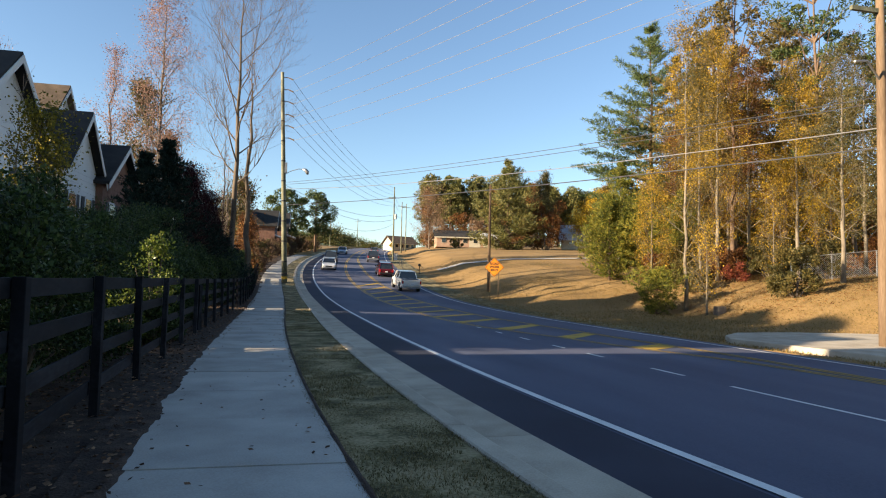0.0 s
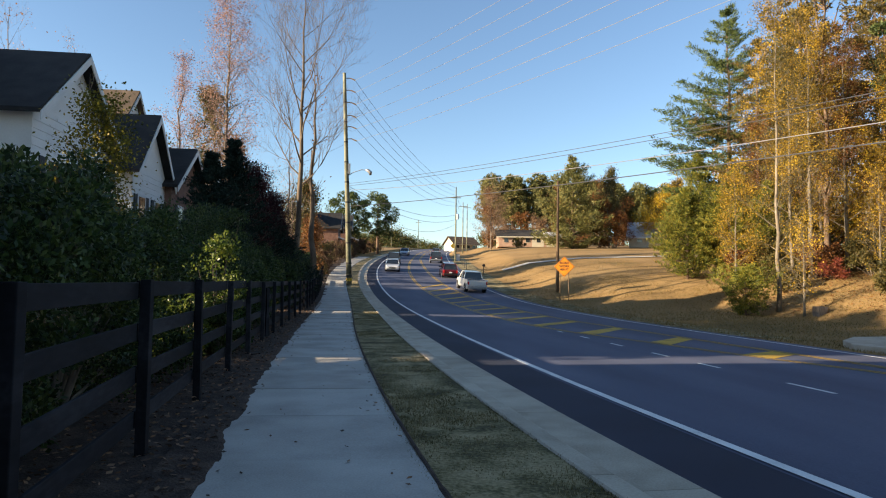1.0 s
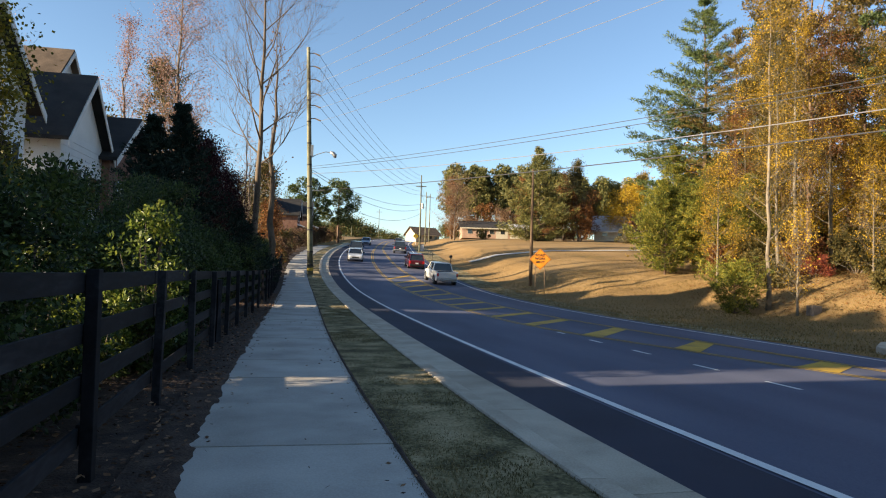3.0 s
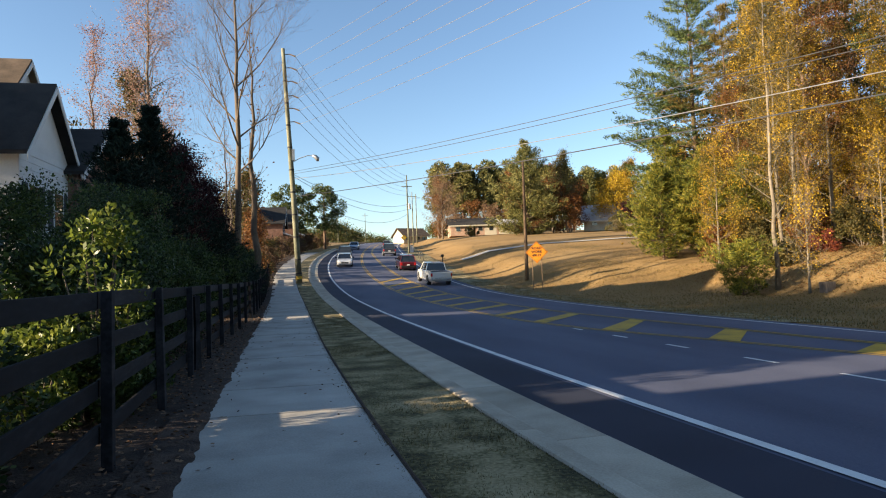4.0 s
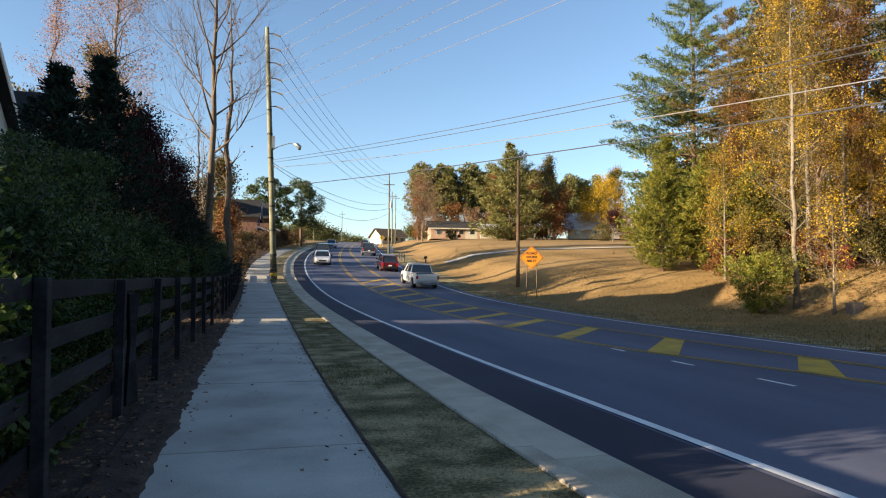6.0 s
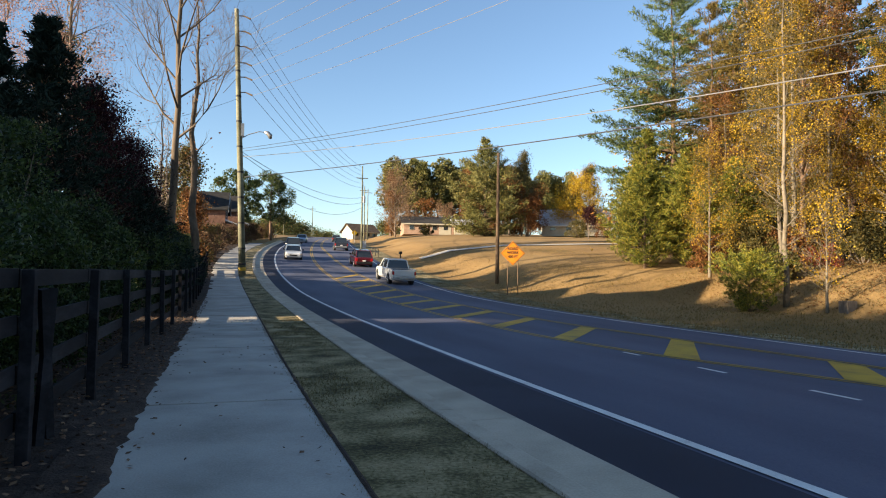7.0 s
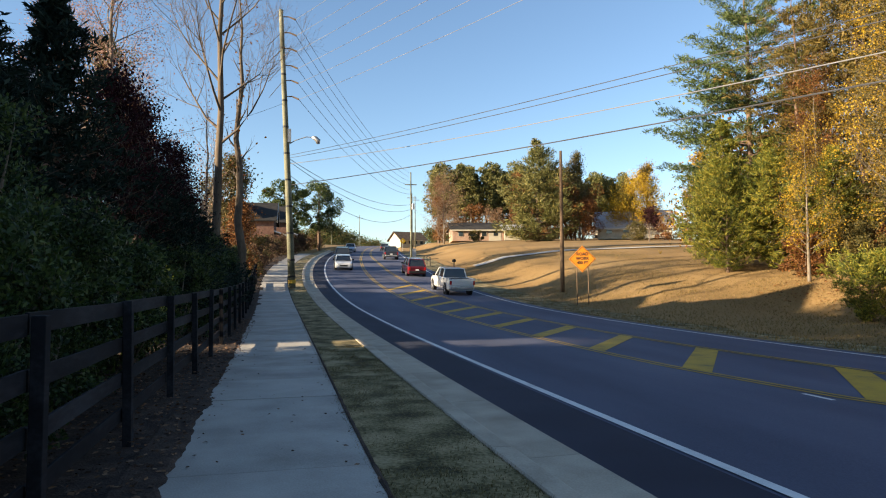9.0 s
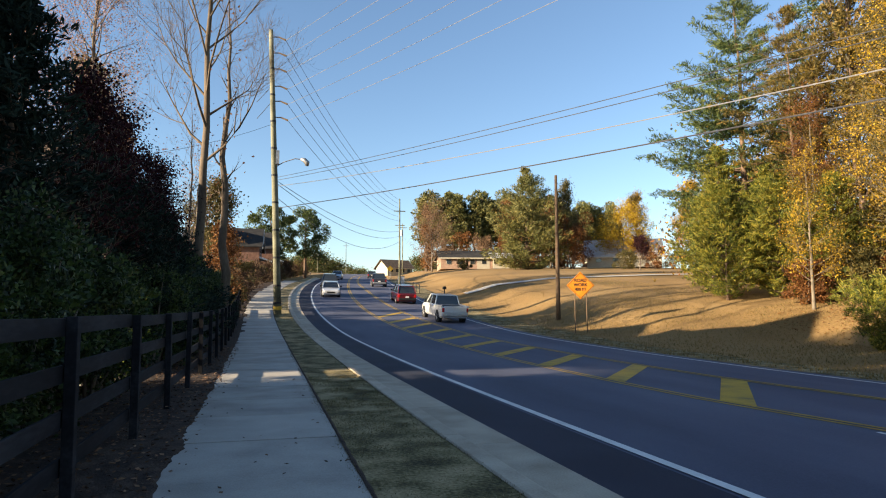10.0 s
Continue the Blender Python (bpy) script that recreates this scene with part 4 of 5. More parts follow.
def town_house(yc, w, x0, x1, eave, ridge, seed, roof_mat, wall_mat, label, windows=True, raised=0.0):
    """Gabled house whose gable end faces the road; the ridge runs along x."""
    z0 = land_z(x1, yc) - 0.6
    hs = tagged(empty("town_house", 0, 0, 0), label, "house")
    y0, y1 = yc - w / 2, yc + w / 2
    wall = Shape().prism([(x1, y0, z0), (x1, y1, z0), (x1, y1, eave), (x1, yc, ridge - 0.05), (x1, y0, eave)], (x0 - x1, 0, 0))
    part("wall", wall, wall_mat, hs)
    o = 0.45
    sl = (ridge - eave) / (w / 2)
    for sgn, nm in ((-1, "roof"), (1, "roof")):
        ye = yc + sgn * (w / 2 + o)
        ze = eave - sl * o
        pts = [(x1 + o, yc, ridge + 0.02), (x1 + o, ye, ze), (x0 - o, ye, ze), (x0 - o, yc, ridge + 0.02)]
        r = part(nm, Shape().prism(pts if sgn > 0 else pts[::-1], (0, 0, 0.16)), roof_mat, hs)
        part("fascia", Shape().prism([(x1 + o + 0.01, yc, ridge - 0.22), (x1 + o + 0.01, ye, ze - 0.24), (x1 + o + 0.01, ye, ze + 0.05), (x1 + o + 0.01, yc, ridge + 0.07)], (0.04, 0, 0)), M["trim_white"], r, "white barge board")
    for j in range(int((eave - z0 - 0.4) / 0.28)):
        z = z0 + 0.5 + 0.28 * j
        part("siding_board", Shape().prism([(x1 + 0.003, y0, z), (x1 + 0.022, y0, z), (x1 + 0.006, y0, z + 0.27)], (0, w, 0)), wall_mat, hs)
    top, xm = (ridge + raised, x1 - 3.6) if raised else (ridge + 0.35, (x0 + x1) / 2 - 0.5)
    part("main_roof", Shape().prism([(x0 - 0.3, y0, eave - 0.15), (x1 - 1.0, y0, eave - 0.15), (xm, y0, top)], (0, w, 0)), roof_mat, hs)
    if windows:
        for zc in (1.4, 4.3):
            for dy in (-w * 0.25, w * 0.25):
                window(hs, x1 + 0.022, yc + dy, z0 + zc, 0.9, 1.5)
        part("porch_roof", Shape().prism([(x1, y0 + 0.2, z0 + 3.75), (x1 + 1.7, y0 + 0.2, z0 + 3.1), (x1 + 1.7, y0 + 0.2, z0 + 2.95), (x1, y0 + 0.2, z0 + 3.5)], (0, w * 0.5, 0)), M["trim_white"], hs, "white porch roof")
    return hs


# first six houses stand out of view, added to shade the path and road
HOUSES = [(-34.0, -27.2), (-27.2, -20.4), (-20.4, -13.6), (-13.6, -6.6), (-6.6, 0.6), (0.6, 7.9), (10.9, 20.5), (20.5, 26.2), (29.78, 34.4), (34.4, 40.8), (40.8, 47.4)]
for k, (ya, yb) in enumerate(HOUSES):
    tone = math.sin(k * 2.2)
    eave = {6: 7.0, 7: 7.0, 8: 7.2, 9: 7.0, 10: 6.6}.get(k, 8.2) + 0.3 * math.sin(k * 1.3)
    ridge = {6: 9.4, 7: 9.4, 8: 9.5, 9: 9.4, 10: 8.6}.get(k, 10.8) + 0.3 * math.sin(k * 1.9)
    town_house((ya + yb) / 2, yb - ya, -17.0 if k == 7 else -20.5, (-12.0 if k == 6 else -10.0) + 0.2 * tone, eave, ridge, k, M["shingle_brown"] if k == 10 else M["shingle"], M["brick"] if k >= 9 else M["siding"], "two-storey town house with white siding, dark shingle roof and shutters" if k < 9 else "two-storey town house of brown brick with shingle roof", raised={6: 0.4, 7: 0.4, 8: 0.3, 9: 0.5}.get(k, 0.0))
for x, y, w in ((-4.2, 110, 9), (-2.6, 122.5, 9)):
    z = land_z(x, y)
    town_house(y, w, x - 10, x, z + 4.6, z + 7.4, 20, M["shingle"], M["brick"], "brown brick house with white trim far along the footpath")

# ---- far houses across the road ----
# taller back wing of one town house, with a brown roof that stands in the sun
wing = tagged(empty("town_house"), "tall back wing of a town house with a brown shingle roof", "house")
wy, ww, wx0, wx1, we, wr = 37.0, 5.4, -19.5, -12.9, 9.4, 12.3
part("wall", Shape().prism([(wx1, wy - ww / 2, -0.5), (wx1, wy + ww / 2, -0.5), (wx1, wy + ww / 2, we), (wx1, wy, wr - 0.05), (wx1, wy - ww / 2, we)], (wx0 - wx1, 0, 0)), M["siding"], wing)
for sgn in (-1, 1):
    ye, ze = wy + sgn * (ww / 2 + 0.4), we - 0.4 * (wr - we) / (ww / 2)
    pts = [(wx1 + 0.35, wy, wr), (wx1 + 0.35, ye, ze), (wx0 - 0.3, ye, ze), (wx0 - 0.3, wy, wr)]
    part("roof", Shape().prism(pts if sgn > 0 else pts[::-1], (0, 0, 0.16)), M["shingle_brown"], wing)
    part("fascia", Shape().prism([(wx1 + 0.36, wy, wr - 0.2), (wx1 + 0.36, ye, ze - 0.2), (wx1 + 0.36, ye, ze + 0.04), (wx1 + 0.36, wy, wr + 0.05)], (0.04, 0, 0)), M["trim_white"], wing, "white barge board")


def ranch_house(x, y, w, d, h, ridge, rz, wall_mat, roof_mat, label, garage=True):
    """Low house with a long ridge along its own x."""
    hs = tagged(empty("ranch_house", x, y, land_z(x, y) - 0.2, rz), label, "house")
    part("wall", Shape().prism([(-w / 2, -d / 2, 0), (-w / 2, d / 2, 0), (-w / 2, d / 2, h), (-w / 2, 0, ridge - 0.1), (-w / 2, -d / 2, h)], (w, 0, 0)), wall_mat, hs)
    o = 0.6
    sl = (ridge - h) / (d / 2)
    for sg in (-1, 1):
        r = part("roof", Shape().prism([(-w / 2 - o, 0, ridge), (w / 2 + o, 0, ridge), (w / 2 + o, sg * (d / 2 + o), h - sl * o), (-w / 2 - o, sg * (d / 2 + o), h - sl * o)][:: -sg], (0, 0, 0.18)), roof_mat, hs)
        part("fascia", Shape().box((-w / 2 - o, sg * (d / 2 + o) - 0.03, h - sl * o - 0.18), (w / 2 + o, sg * (d / 2 + o) + 0.03, h - sl * o + 0.10)), M["cream"], r)
    for k in range(4):
        xx = -w / 2 + w * (k + 0.7) / 4.4
        win = part("window", Shape().box((xx - 0.55, -d / 2 - 0.06, 1.0), (xx + 0.55, -d / 2 + 0.02, 2.1)), M["cream"], hs)
        part("pane", Shape().box((xx - 0.48, -d / 2 - 0.075, 1.07), (xx + 0.48, -d / 2 - 0.04, 2.03)), M["glass"], win)
    if garage:
        part("door", Shape().box((w / 2 - 3.4, -d / 2 - 0.05, 0), (w / 2 - 0.6, -d / 2 + 0.02, 2.2)), M["cream"], hs, "pale garage door")
    return hs


M["pinkbrick"] = mat("pale_pink_brick", [(0.245, 0.150, 0.102), (0.320, 0.211, 0.150), (0.381, 0.272, 0.197)], 1.5, 0.9, 0.3, 14)
M["cream"] = mat("cream_siding", [(0.340, 0.299, 0.218), (0.408, 0.367, 0.279), (0.462, 0.422, 0.326)], 1.2, 0.8, 0.15, 14)
ranch_house(38.5, 150, 11.5, 8, 2.6, 4.2, -8, M["pinkbrick"], M["shingle"], "long low pink-brick house with a grey roof on the far lawn")
ranch_house(46, 147, 4, 5, 2.4, 3.5, -8, M["cream"], M["metal_roof"], "small cream outbuilding beside the low house", garage=False)
ranch_house(31, 200, 8.5, 7, 2.6, 4.8, 20, M["cream"], M["shingle_brown"], "cream house with a steep brown roof far along the road", garage=False)
ranch_house(61, 120, 13, 10, 2.2, 5.4, -28, M["cream"], M["metal_roof"], "white house with a pale grey roof beyond the lawn", garage=False)
ranch_house(52.5, 76, 11, 8, 3.0, 5.4, 30, M["siding"], M["metal_roof"], "pale house half hidden by the wood", garage=False)


# ---- utility poles and wires ----
def sagging(a, b, sag, n=14):
    a, b = Vector(a), Vector(b)
    return [a.lerp(b, k / n) - Vector((0, 0, 4 * sag * (k / n) * (1 - k / n))) for k in range(n + 1)]


def wire(a, b, sag, r, material, label):
    tagged(part("overhead_wire", Shape().tube(sagging(a, b, sag, 24), r, 5), material), label, "wire")


def utility_pole(x, y, h, r, lean, material, label, z=None):
    z = land_z(x, y) if z is None else z
    p = tagged(empty("utility_pole", x, y, z), label, "utility pole")
    pts = [(lean[0] * h * t, lean[1] * h * t, h * t - 0.4 * (t == 0)) for t in (0, 0.25, 0.5, 0.75, 1)]
    part("shaft", Shape().tube(pts, [r * (1 - 0.42 * t) for t in (0, 0.25, 0.5, 0.75, 1)], 12), material, p, smooth=True)
    return p, (lambda f, dx=0.0, dy=0.0, dz=0.0: Vector((x + lean[0] * h * f + dx, y + lean[1] * h * f + dy, z + h * f + dz)))


LEAN = -0.043
big, on_big = utility_pole(-0.95, 61, 21.0, 0.27, (LEAN, 0.0), M["pole_wood"], "tall weathered wooden transmission pole beside the footpath")
base = on_big(0)
arms = []
for k in range(6):
    f = 0.975 - 0.058 * k - (0.004 if k == 3 else 0)
    c = Vector((LEAN * 21.0 * f, 0, 21.0 * f))
    part("insulator", Shape().tube([c + Vector((0.1, 0, 0)), c + Vector((0.55, -0.05, 0.02)), c + Vector((1.05, -0.1, -0.18))], [0.035, 0.05, 0.075], 7), M["pole_dark"], big, "dark polymer insulator arm")
    arms.append(base + c + Vector((1.05, -0.1, -0.2)))
    if 1 <= k <= 4:
        part("guy_rod", Shape().tube([c + Vector((-0.1, 0, -0.1)), c + Vector((-1.1, 0.3, -0.9 - 0.1 * k))], 0.022, 5), M["wire"], big)
for k in range(9):
    f = 0.1 + 0.095 * k
    c = Vector((LEAN * 21.0 * f, 0, 21.0 * f))
    part("band", Shape().tube([c - Vector((0, 0, 0.07)), c + Vector((0, 0, 0.07))], 0.275 * (1 - 0.42 * f) + 0.012, 12), M["black"], big, "dark hardware band")
part("reflector_band", Shape().tube([(-0.02, 0, 0.35), (-0.035, 0, 0.62)], 0.285, 12), M["yellow_line"], big, "yellow reflective band")
part("reflector_band", Shape().tube([(-0.05, 0, 0.80), (-0.055, 0, 0.95)], 0.283, 12), M["black"], big, "black reflective band")
lamp = part("lamp_arm", Shape().tube([(-0.55, 0, 10.6), (0.2, -0.2, 11.05), (1.0, -0.4, 11.3), (1.5, -0.5, 11.25)], 0.035, 7), M["steel"], big)
part("lamp_head", Shape().tube([(1.4, -0.5, 11.28), (1.65, -0.52, 11.2), (1.85, -0.54, 11.0), (1.85, -0.54, 10.78)], [0.1, 0.17, 0.2, 0.12], 10), M["steel"], lamp, "grey street lamp head", smooth=True)
part("meter_box", Shape().box((-0.36, -0.25, 10.9), (-0.12, 0.1, 11.9)), M["steel"], big)

POLE3 = (16.2, 108)
far_pole, on_far = utility_pole(POLE3[0], POLE3[1], 13.2, 0.16, (0, 0), M["pole_wood"], "grey utility pole far along the road")
part("crossarm", Shape().box((-0.9, -0.06, 11.2), (0.9, 0.06, 11.33)), M["pole_wood"], far_pole)
part("transformer", Shape().tube([(0.3, -0.2, 7.4), (0.3, -0.2, 8.3)], 0.2, 10), M["steel"], far_pole)
for x, y, h in ((25.5, 160, 13.5), (29.5, 178, 14), (9, 215, 11), (22, 260, 12)):
    p, _ = utility_pole(x, y, h, 0.17, (0, 0), M["pole_wood"], "thin utility pole in the distance")
    part("crossarm", Shape().box((-1.2, -0.06, h - 1.2), (1.2, 0.06, h - 1.05)), M["pole_wood"], p)
mid_pole, on_mid = utility_pole(18.7, 56.8, 10.6, 0.17, (0.004, 0), M["pole_dark"], "brown wooden utility pole beside the road sign")
near_pole, on_near = utility_pole(20.0, 15.0, 13.5, 0.21, (0.0, 0.0), M["pole_dark"], "wooden utility pole across the road")
part("crossarm", Shape().box((-1.2, -0.06, 11.6), (1.2, 0.06, 11.75)), M["pole_wood"], near_pole)
part("lamp_bracket", Shape().tube([(0, 0, 9.2), (-0.9, -0.3, 9.75), (-1.6, -0.5, 9.6)], 0.04, 6), M["steel"], near_pole)
back_pole, on_back = utility_pole(38, -18, 21.5, 0.27, (0, 0), M["pole_wood"], "tall wooden transmission pole far behind across the road")
for k, a in enumerate(arms):
    wire(a, on_far(0.99 - 0.05 * k, -0.2), 1.6, 0.018, M["wire"], "thin high-voltage wire between the poles")
    wire(a, on_back(0.98 - 0.06 * k, -0.6), 1.4, 0.013, M["wire_pale"], "bright high-voltage wire overhead")
for f, g, sg, r, mt in ((0.474, 0.645, 0.35, 0.016, "wire"), (0.464, 0.63, 0.4, 0.016, "wire"), (0.443, 0.565, 0.5, 0.019, "wire_pale"), (0.367, 0.515, 0.3, 0.026, "wire")):
    wire(on_big(f, 0.2), on_near(g), sg, r, M[mt], "cable slung across the road between two poles")
    wire(on_near(g), (41, -30, 0.8 + 13.5 * g), sg, r, M[mt], "cable running on along the road")
for f, g, sg in ((0.46, 0.62, 1.3), (0.45, 0.56, 1.6), (0.40, 0.50, 2.2)):
    wire(on_big(f, 0.2), on_far(g), sg, 0.022, M["wire"], "telephone cable along the road")
wire(on_big(0.66, -0.1), (-9, 50, 9.5), 0.3, 0.012, M["wire"], "thin guy wire from the pole")
for k in range(3):
    wire(on_far(0.9 - 0.1 * k), (25.5, 160, land_z(25.5, 160) + 12.5 - 1.5 * k), 0.8, 0.02, M["wire"], "thin wire between far poles")

# ---- road-work sign ----
sx, sy = 17.3, 50.4
sz = 3.0
sign = tagged(empty("road_sign", sx, sy, land_z(sx, sy), -16), "orange diamond road-work sign on two thin posts", "road sign")
hz = sz - land_z(sx, sy)
R = 0.86
face = part("sign_plate", Shape().prism([(0, 0, hz - R), (R, 0, hz), (0, 0, hz + R), (-R, 0, hz)], (0, 0.02, 0)), M["orange"], sign, bevel=0.01)
for a, b in (((0, hz + R - 0.07), (R - 0.07, hz)), ((R - 0.07, hz), (0, hz - R + 0.07)), ((0, hz - R + 0.07), (-R + 0.07, hz)), ((-R + 0.07, hz), (0, hz + R - 0.07))):
    part("border", Shape().tube([(a[0], -0.004, a[1]), (b[0], -0.004, b[1])], 0.011, 4), M["black"], face)
for txt, dz, size in (("ROAD", 0.26, 0.27), ("WORK", -0.02, 0.27), ("400 FT", -0.29, 0.25)):
    fc = bpy.data.curves.new("sign_lettering", "FONT")
    fc.body, fc.size, fc.align_x, fc.extrude, fc.offset = txt, size, "CENTER", 0.002, 0.008
    fc.materials.append(M["black"])
    to = new("sign_lettering", fc)
    to.parent = face
    to.matrix_local = pose(0, -0.006, hz + dz - 0.03, 90, 0, 0)
for dx in (-0.36, 0.36):
    part("post", Shape().tube([(dx, 0.05, -0.3), (dx, 0.05, hz + 0.2)], 0.032, 6), M["pole_dark"], sign)

# mailbox and low bars by the far drive
mx, my = 15.6, 78.0
mb = tagged(empty("mailbox", mx, my, land_z(mx, my)), "dark roadside mailbox on a post", "mailbox")
part("post", Shape().box((-0.05, -0.05, -0.2), (0.05, 0.05, 1.05)), M["pole_dark"], mb)
part("box", Shape().prism([(-0.14, -0.28, 1.05), (0.14, -0.28, 1.05), (0.14, -0.28, 1.25), (0.07, -0.28, 1.34), (-0.07, -0.28, 1.34), (-0.14, -0.28, 1.25)], (0, 0.56, 0)), M["black"], mb)

# small things along the far road
bx, by, bz = at(12.3, 110.5)
cab = tagged(empty("utility_cabinet", bx, by, bz), "pale grey utility cabinet beside a far pole", "cabinet")
part("body", Shape().box((-0.45, -0.35, -0.2), (0.45, 0.35, 1.15)), M["metal_roof"], cab, bevel=0.03)
part("lid", Shape().box((-0.5, -0.4, 1.15), (0.5, 0.4, 1.24)), M["steel"], cab, bevel=0.02)
gx, gy, gz = at(12.4, 150)
ws = tagged(empty("warning_sign", gx, gy, gz), "small yellow warning sign far along the road", "road sign")
part("post", Shape().tube([(0, 0.03, -0.2), (0, 0.03, 2.4)], 0.04, 6), M["steel"], ws)
part("sign_plate", Shape().prism([(0, 0, 1.4), (0.7, 0, 2.1), (0, 0, 2.8), (-0.7, 0, 2.1)], (0, 0.02, 0)), M["leaf_yellow"], ws)
rail = tagged(empty("guard_rail"), "low dark pipe guard rail beside the far lane", "guard rail")
ends = [Vector(at(12.2, q)) for q in (86.0, 89.0, 92.0)]
for p in ends:
    part("post", Shape().tube([p - Vector((0, 0, 0.2)), p + Vector((0, 0, 1.0))], 0.05, 6), M["black"], rail)
for a, b in zip(ends, ends[1:]):
    for hh in (0.5, 0.98):
        part("bar", Shape().tube([a + Vector((0, 0, hh)), b + Vector((0, 0, hh))], 0.035, 6), M["black"], rail)

# concrete apron with a kerb across the road
apron = Shape()
pts = [(16.3, 17.9), (17.2, 19.4), (18.6, 20.6), (21.5, 20.9), (25, 20.2), (30, 17), (30, 6), (20, 4), (17.5, 10)]
top = -0.28
apron.prism([(a, b, -0.8) for a, b in pts], (0, 0, 0.8 + top))
tagged(part("apron", apron, M["kerb"], bevel=0.04), "pale concrete kerbed apron across the road", "pavement", kind="structure")
drive = strip("driveway", [float(a) for a in np.arange(16.5, 46, 1.2)], [80.0, 80.6, 81.2, 81.8], M["concrete"], dz=0.07)
tagged(drive, "pale concrete driveway over the lawn", "driveway", kind="structure")

# wire-mesh fence on the bank
mesh_fence = tagged(empty("chain_link_fence"), "thin grey chain-link fence on the bank below the trees", "fence")
fy = [(34.2, 35.0), (36.2, 33.6), (38.2, 32.0), (40.2, 30.4), (42.2, 28.8), (44.2, 27.2), (46.5, 25)]
tops = []
for x, y in fy:
    z = land_z(x, y)
    part("post", Shape().tube([(x, y, z - 0.2), (x, y, z + 1.75)], 0.035, 6), M["steel"], mesh_fence)
    tops.append(Vector((x, y, z)))
for a, b in zip(tops, tops[1:]):
    part("top_rail", Shape().tube([a + Vector((0, 0, 1.72)), b + Vector((0, 0, 1.72))], 0.026, 6), M["steel"], mesh_fence)
    s = Shape()
    for j in range(-12, 21):
        for sg in (-1, 1):
            t0, t1 = j / 20, j / 20 + sg * 0.6
            c0, c1 = max(0, min(1, t0)), max(0, min(1, t1))
            if abs(t1 - t0) < 1e-6 or c0 == c1:
                continue
            h0, h1 = (c0 - t0) / (t1 - t0), (c1 - t0) / (t1 - t0)
            s.tube([a.lerp(b, c0) + Vector((0, 0, 0.05 + 1.62 * h0)), a.lerp(b, c1) + Vector((0, 0, 0.05 + 1.62 * h1))], 0.006, 3, cap=False)
    tagged(part("mesh", s, M["steel"], mesh_fence), kind="stuff")
z = land_z(26.8, 32.5)
tagged(part("marker_stone", Shape().box((26.4, 32.3, z - 0.2), (27.0, 32.8, z + 0.42)), M["bark_grey"], bevel=0.03), "short concrete marker block on the bank", "block")


# ---- vehicles ----
def paint(name, c, rough=0.3, metal=0.2):
    m = mat(name, [tuple(0.92 * a for a in c), c, tuple(min(1, 1.06 * a) for a in c)], 1.5, rough, 0, 30, metal=metal, spec=0.5)
    m.node_tree.nodes["Principled BSDF"].inputs["Coat Weight"].default_value = 0.6
    return m


M["lamp_red"] = mat("red_lens", [(0.25, 0.008, 0.008), (0.4, 0.012, 0.012), (0.5, 0.02, 0.02)], 4, 0.15, 0, 30, spec=0.6)
M["lamp_clear"] = mat("clear_lens", [(0.5, 0.5, 0.48), (0.65, 0.65, 0.62), (0.75, 0.75, 0.72)], 4, 0.1, 0, 30, spec=0.7)


def loft(s, sections):
    """Joins closed outlines with equal counts into a skin."""
    n = len(sections[0])
    i0 = len(s.v)
    for sec in sections:
        s.v += [tuple(p) for p in sec]
    for k in range(len(sections) - 1):
        for j in range(n):
            a, b = i0 + k * n + j, i0 + k * n + (j + 1) % n
            s.f.append((a, b, b + n, a + n))
    s.f.append(tuple(i0 + j for j in range(n - 1, -1, -1)))
    s.f.append(tuple(i0 + (len(sections) - 1) * n + j for j in range(n)))


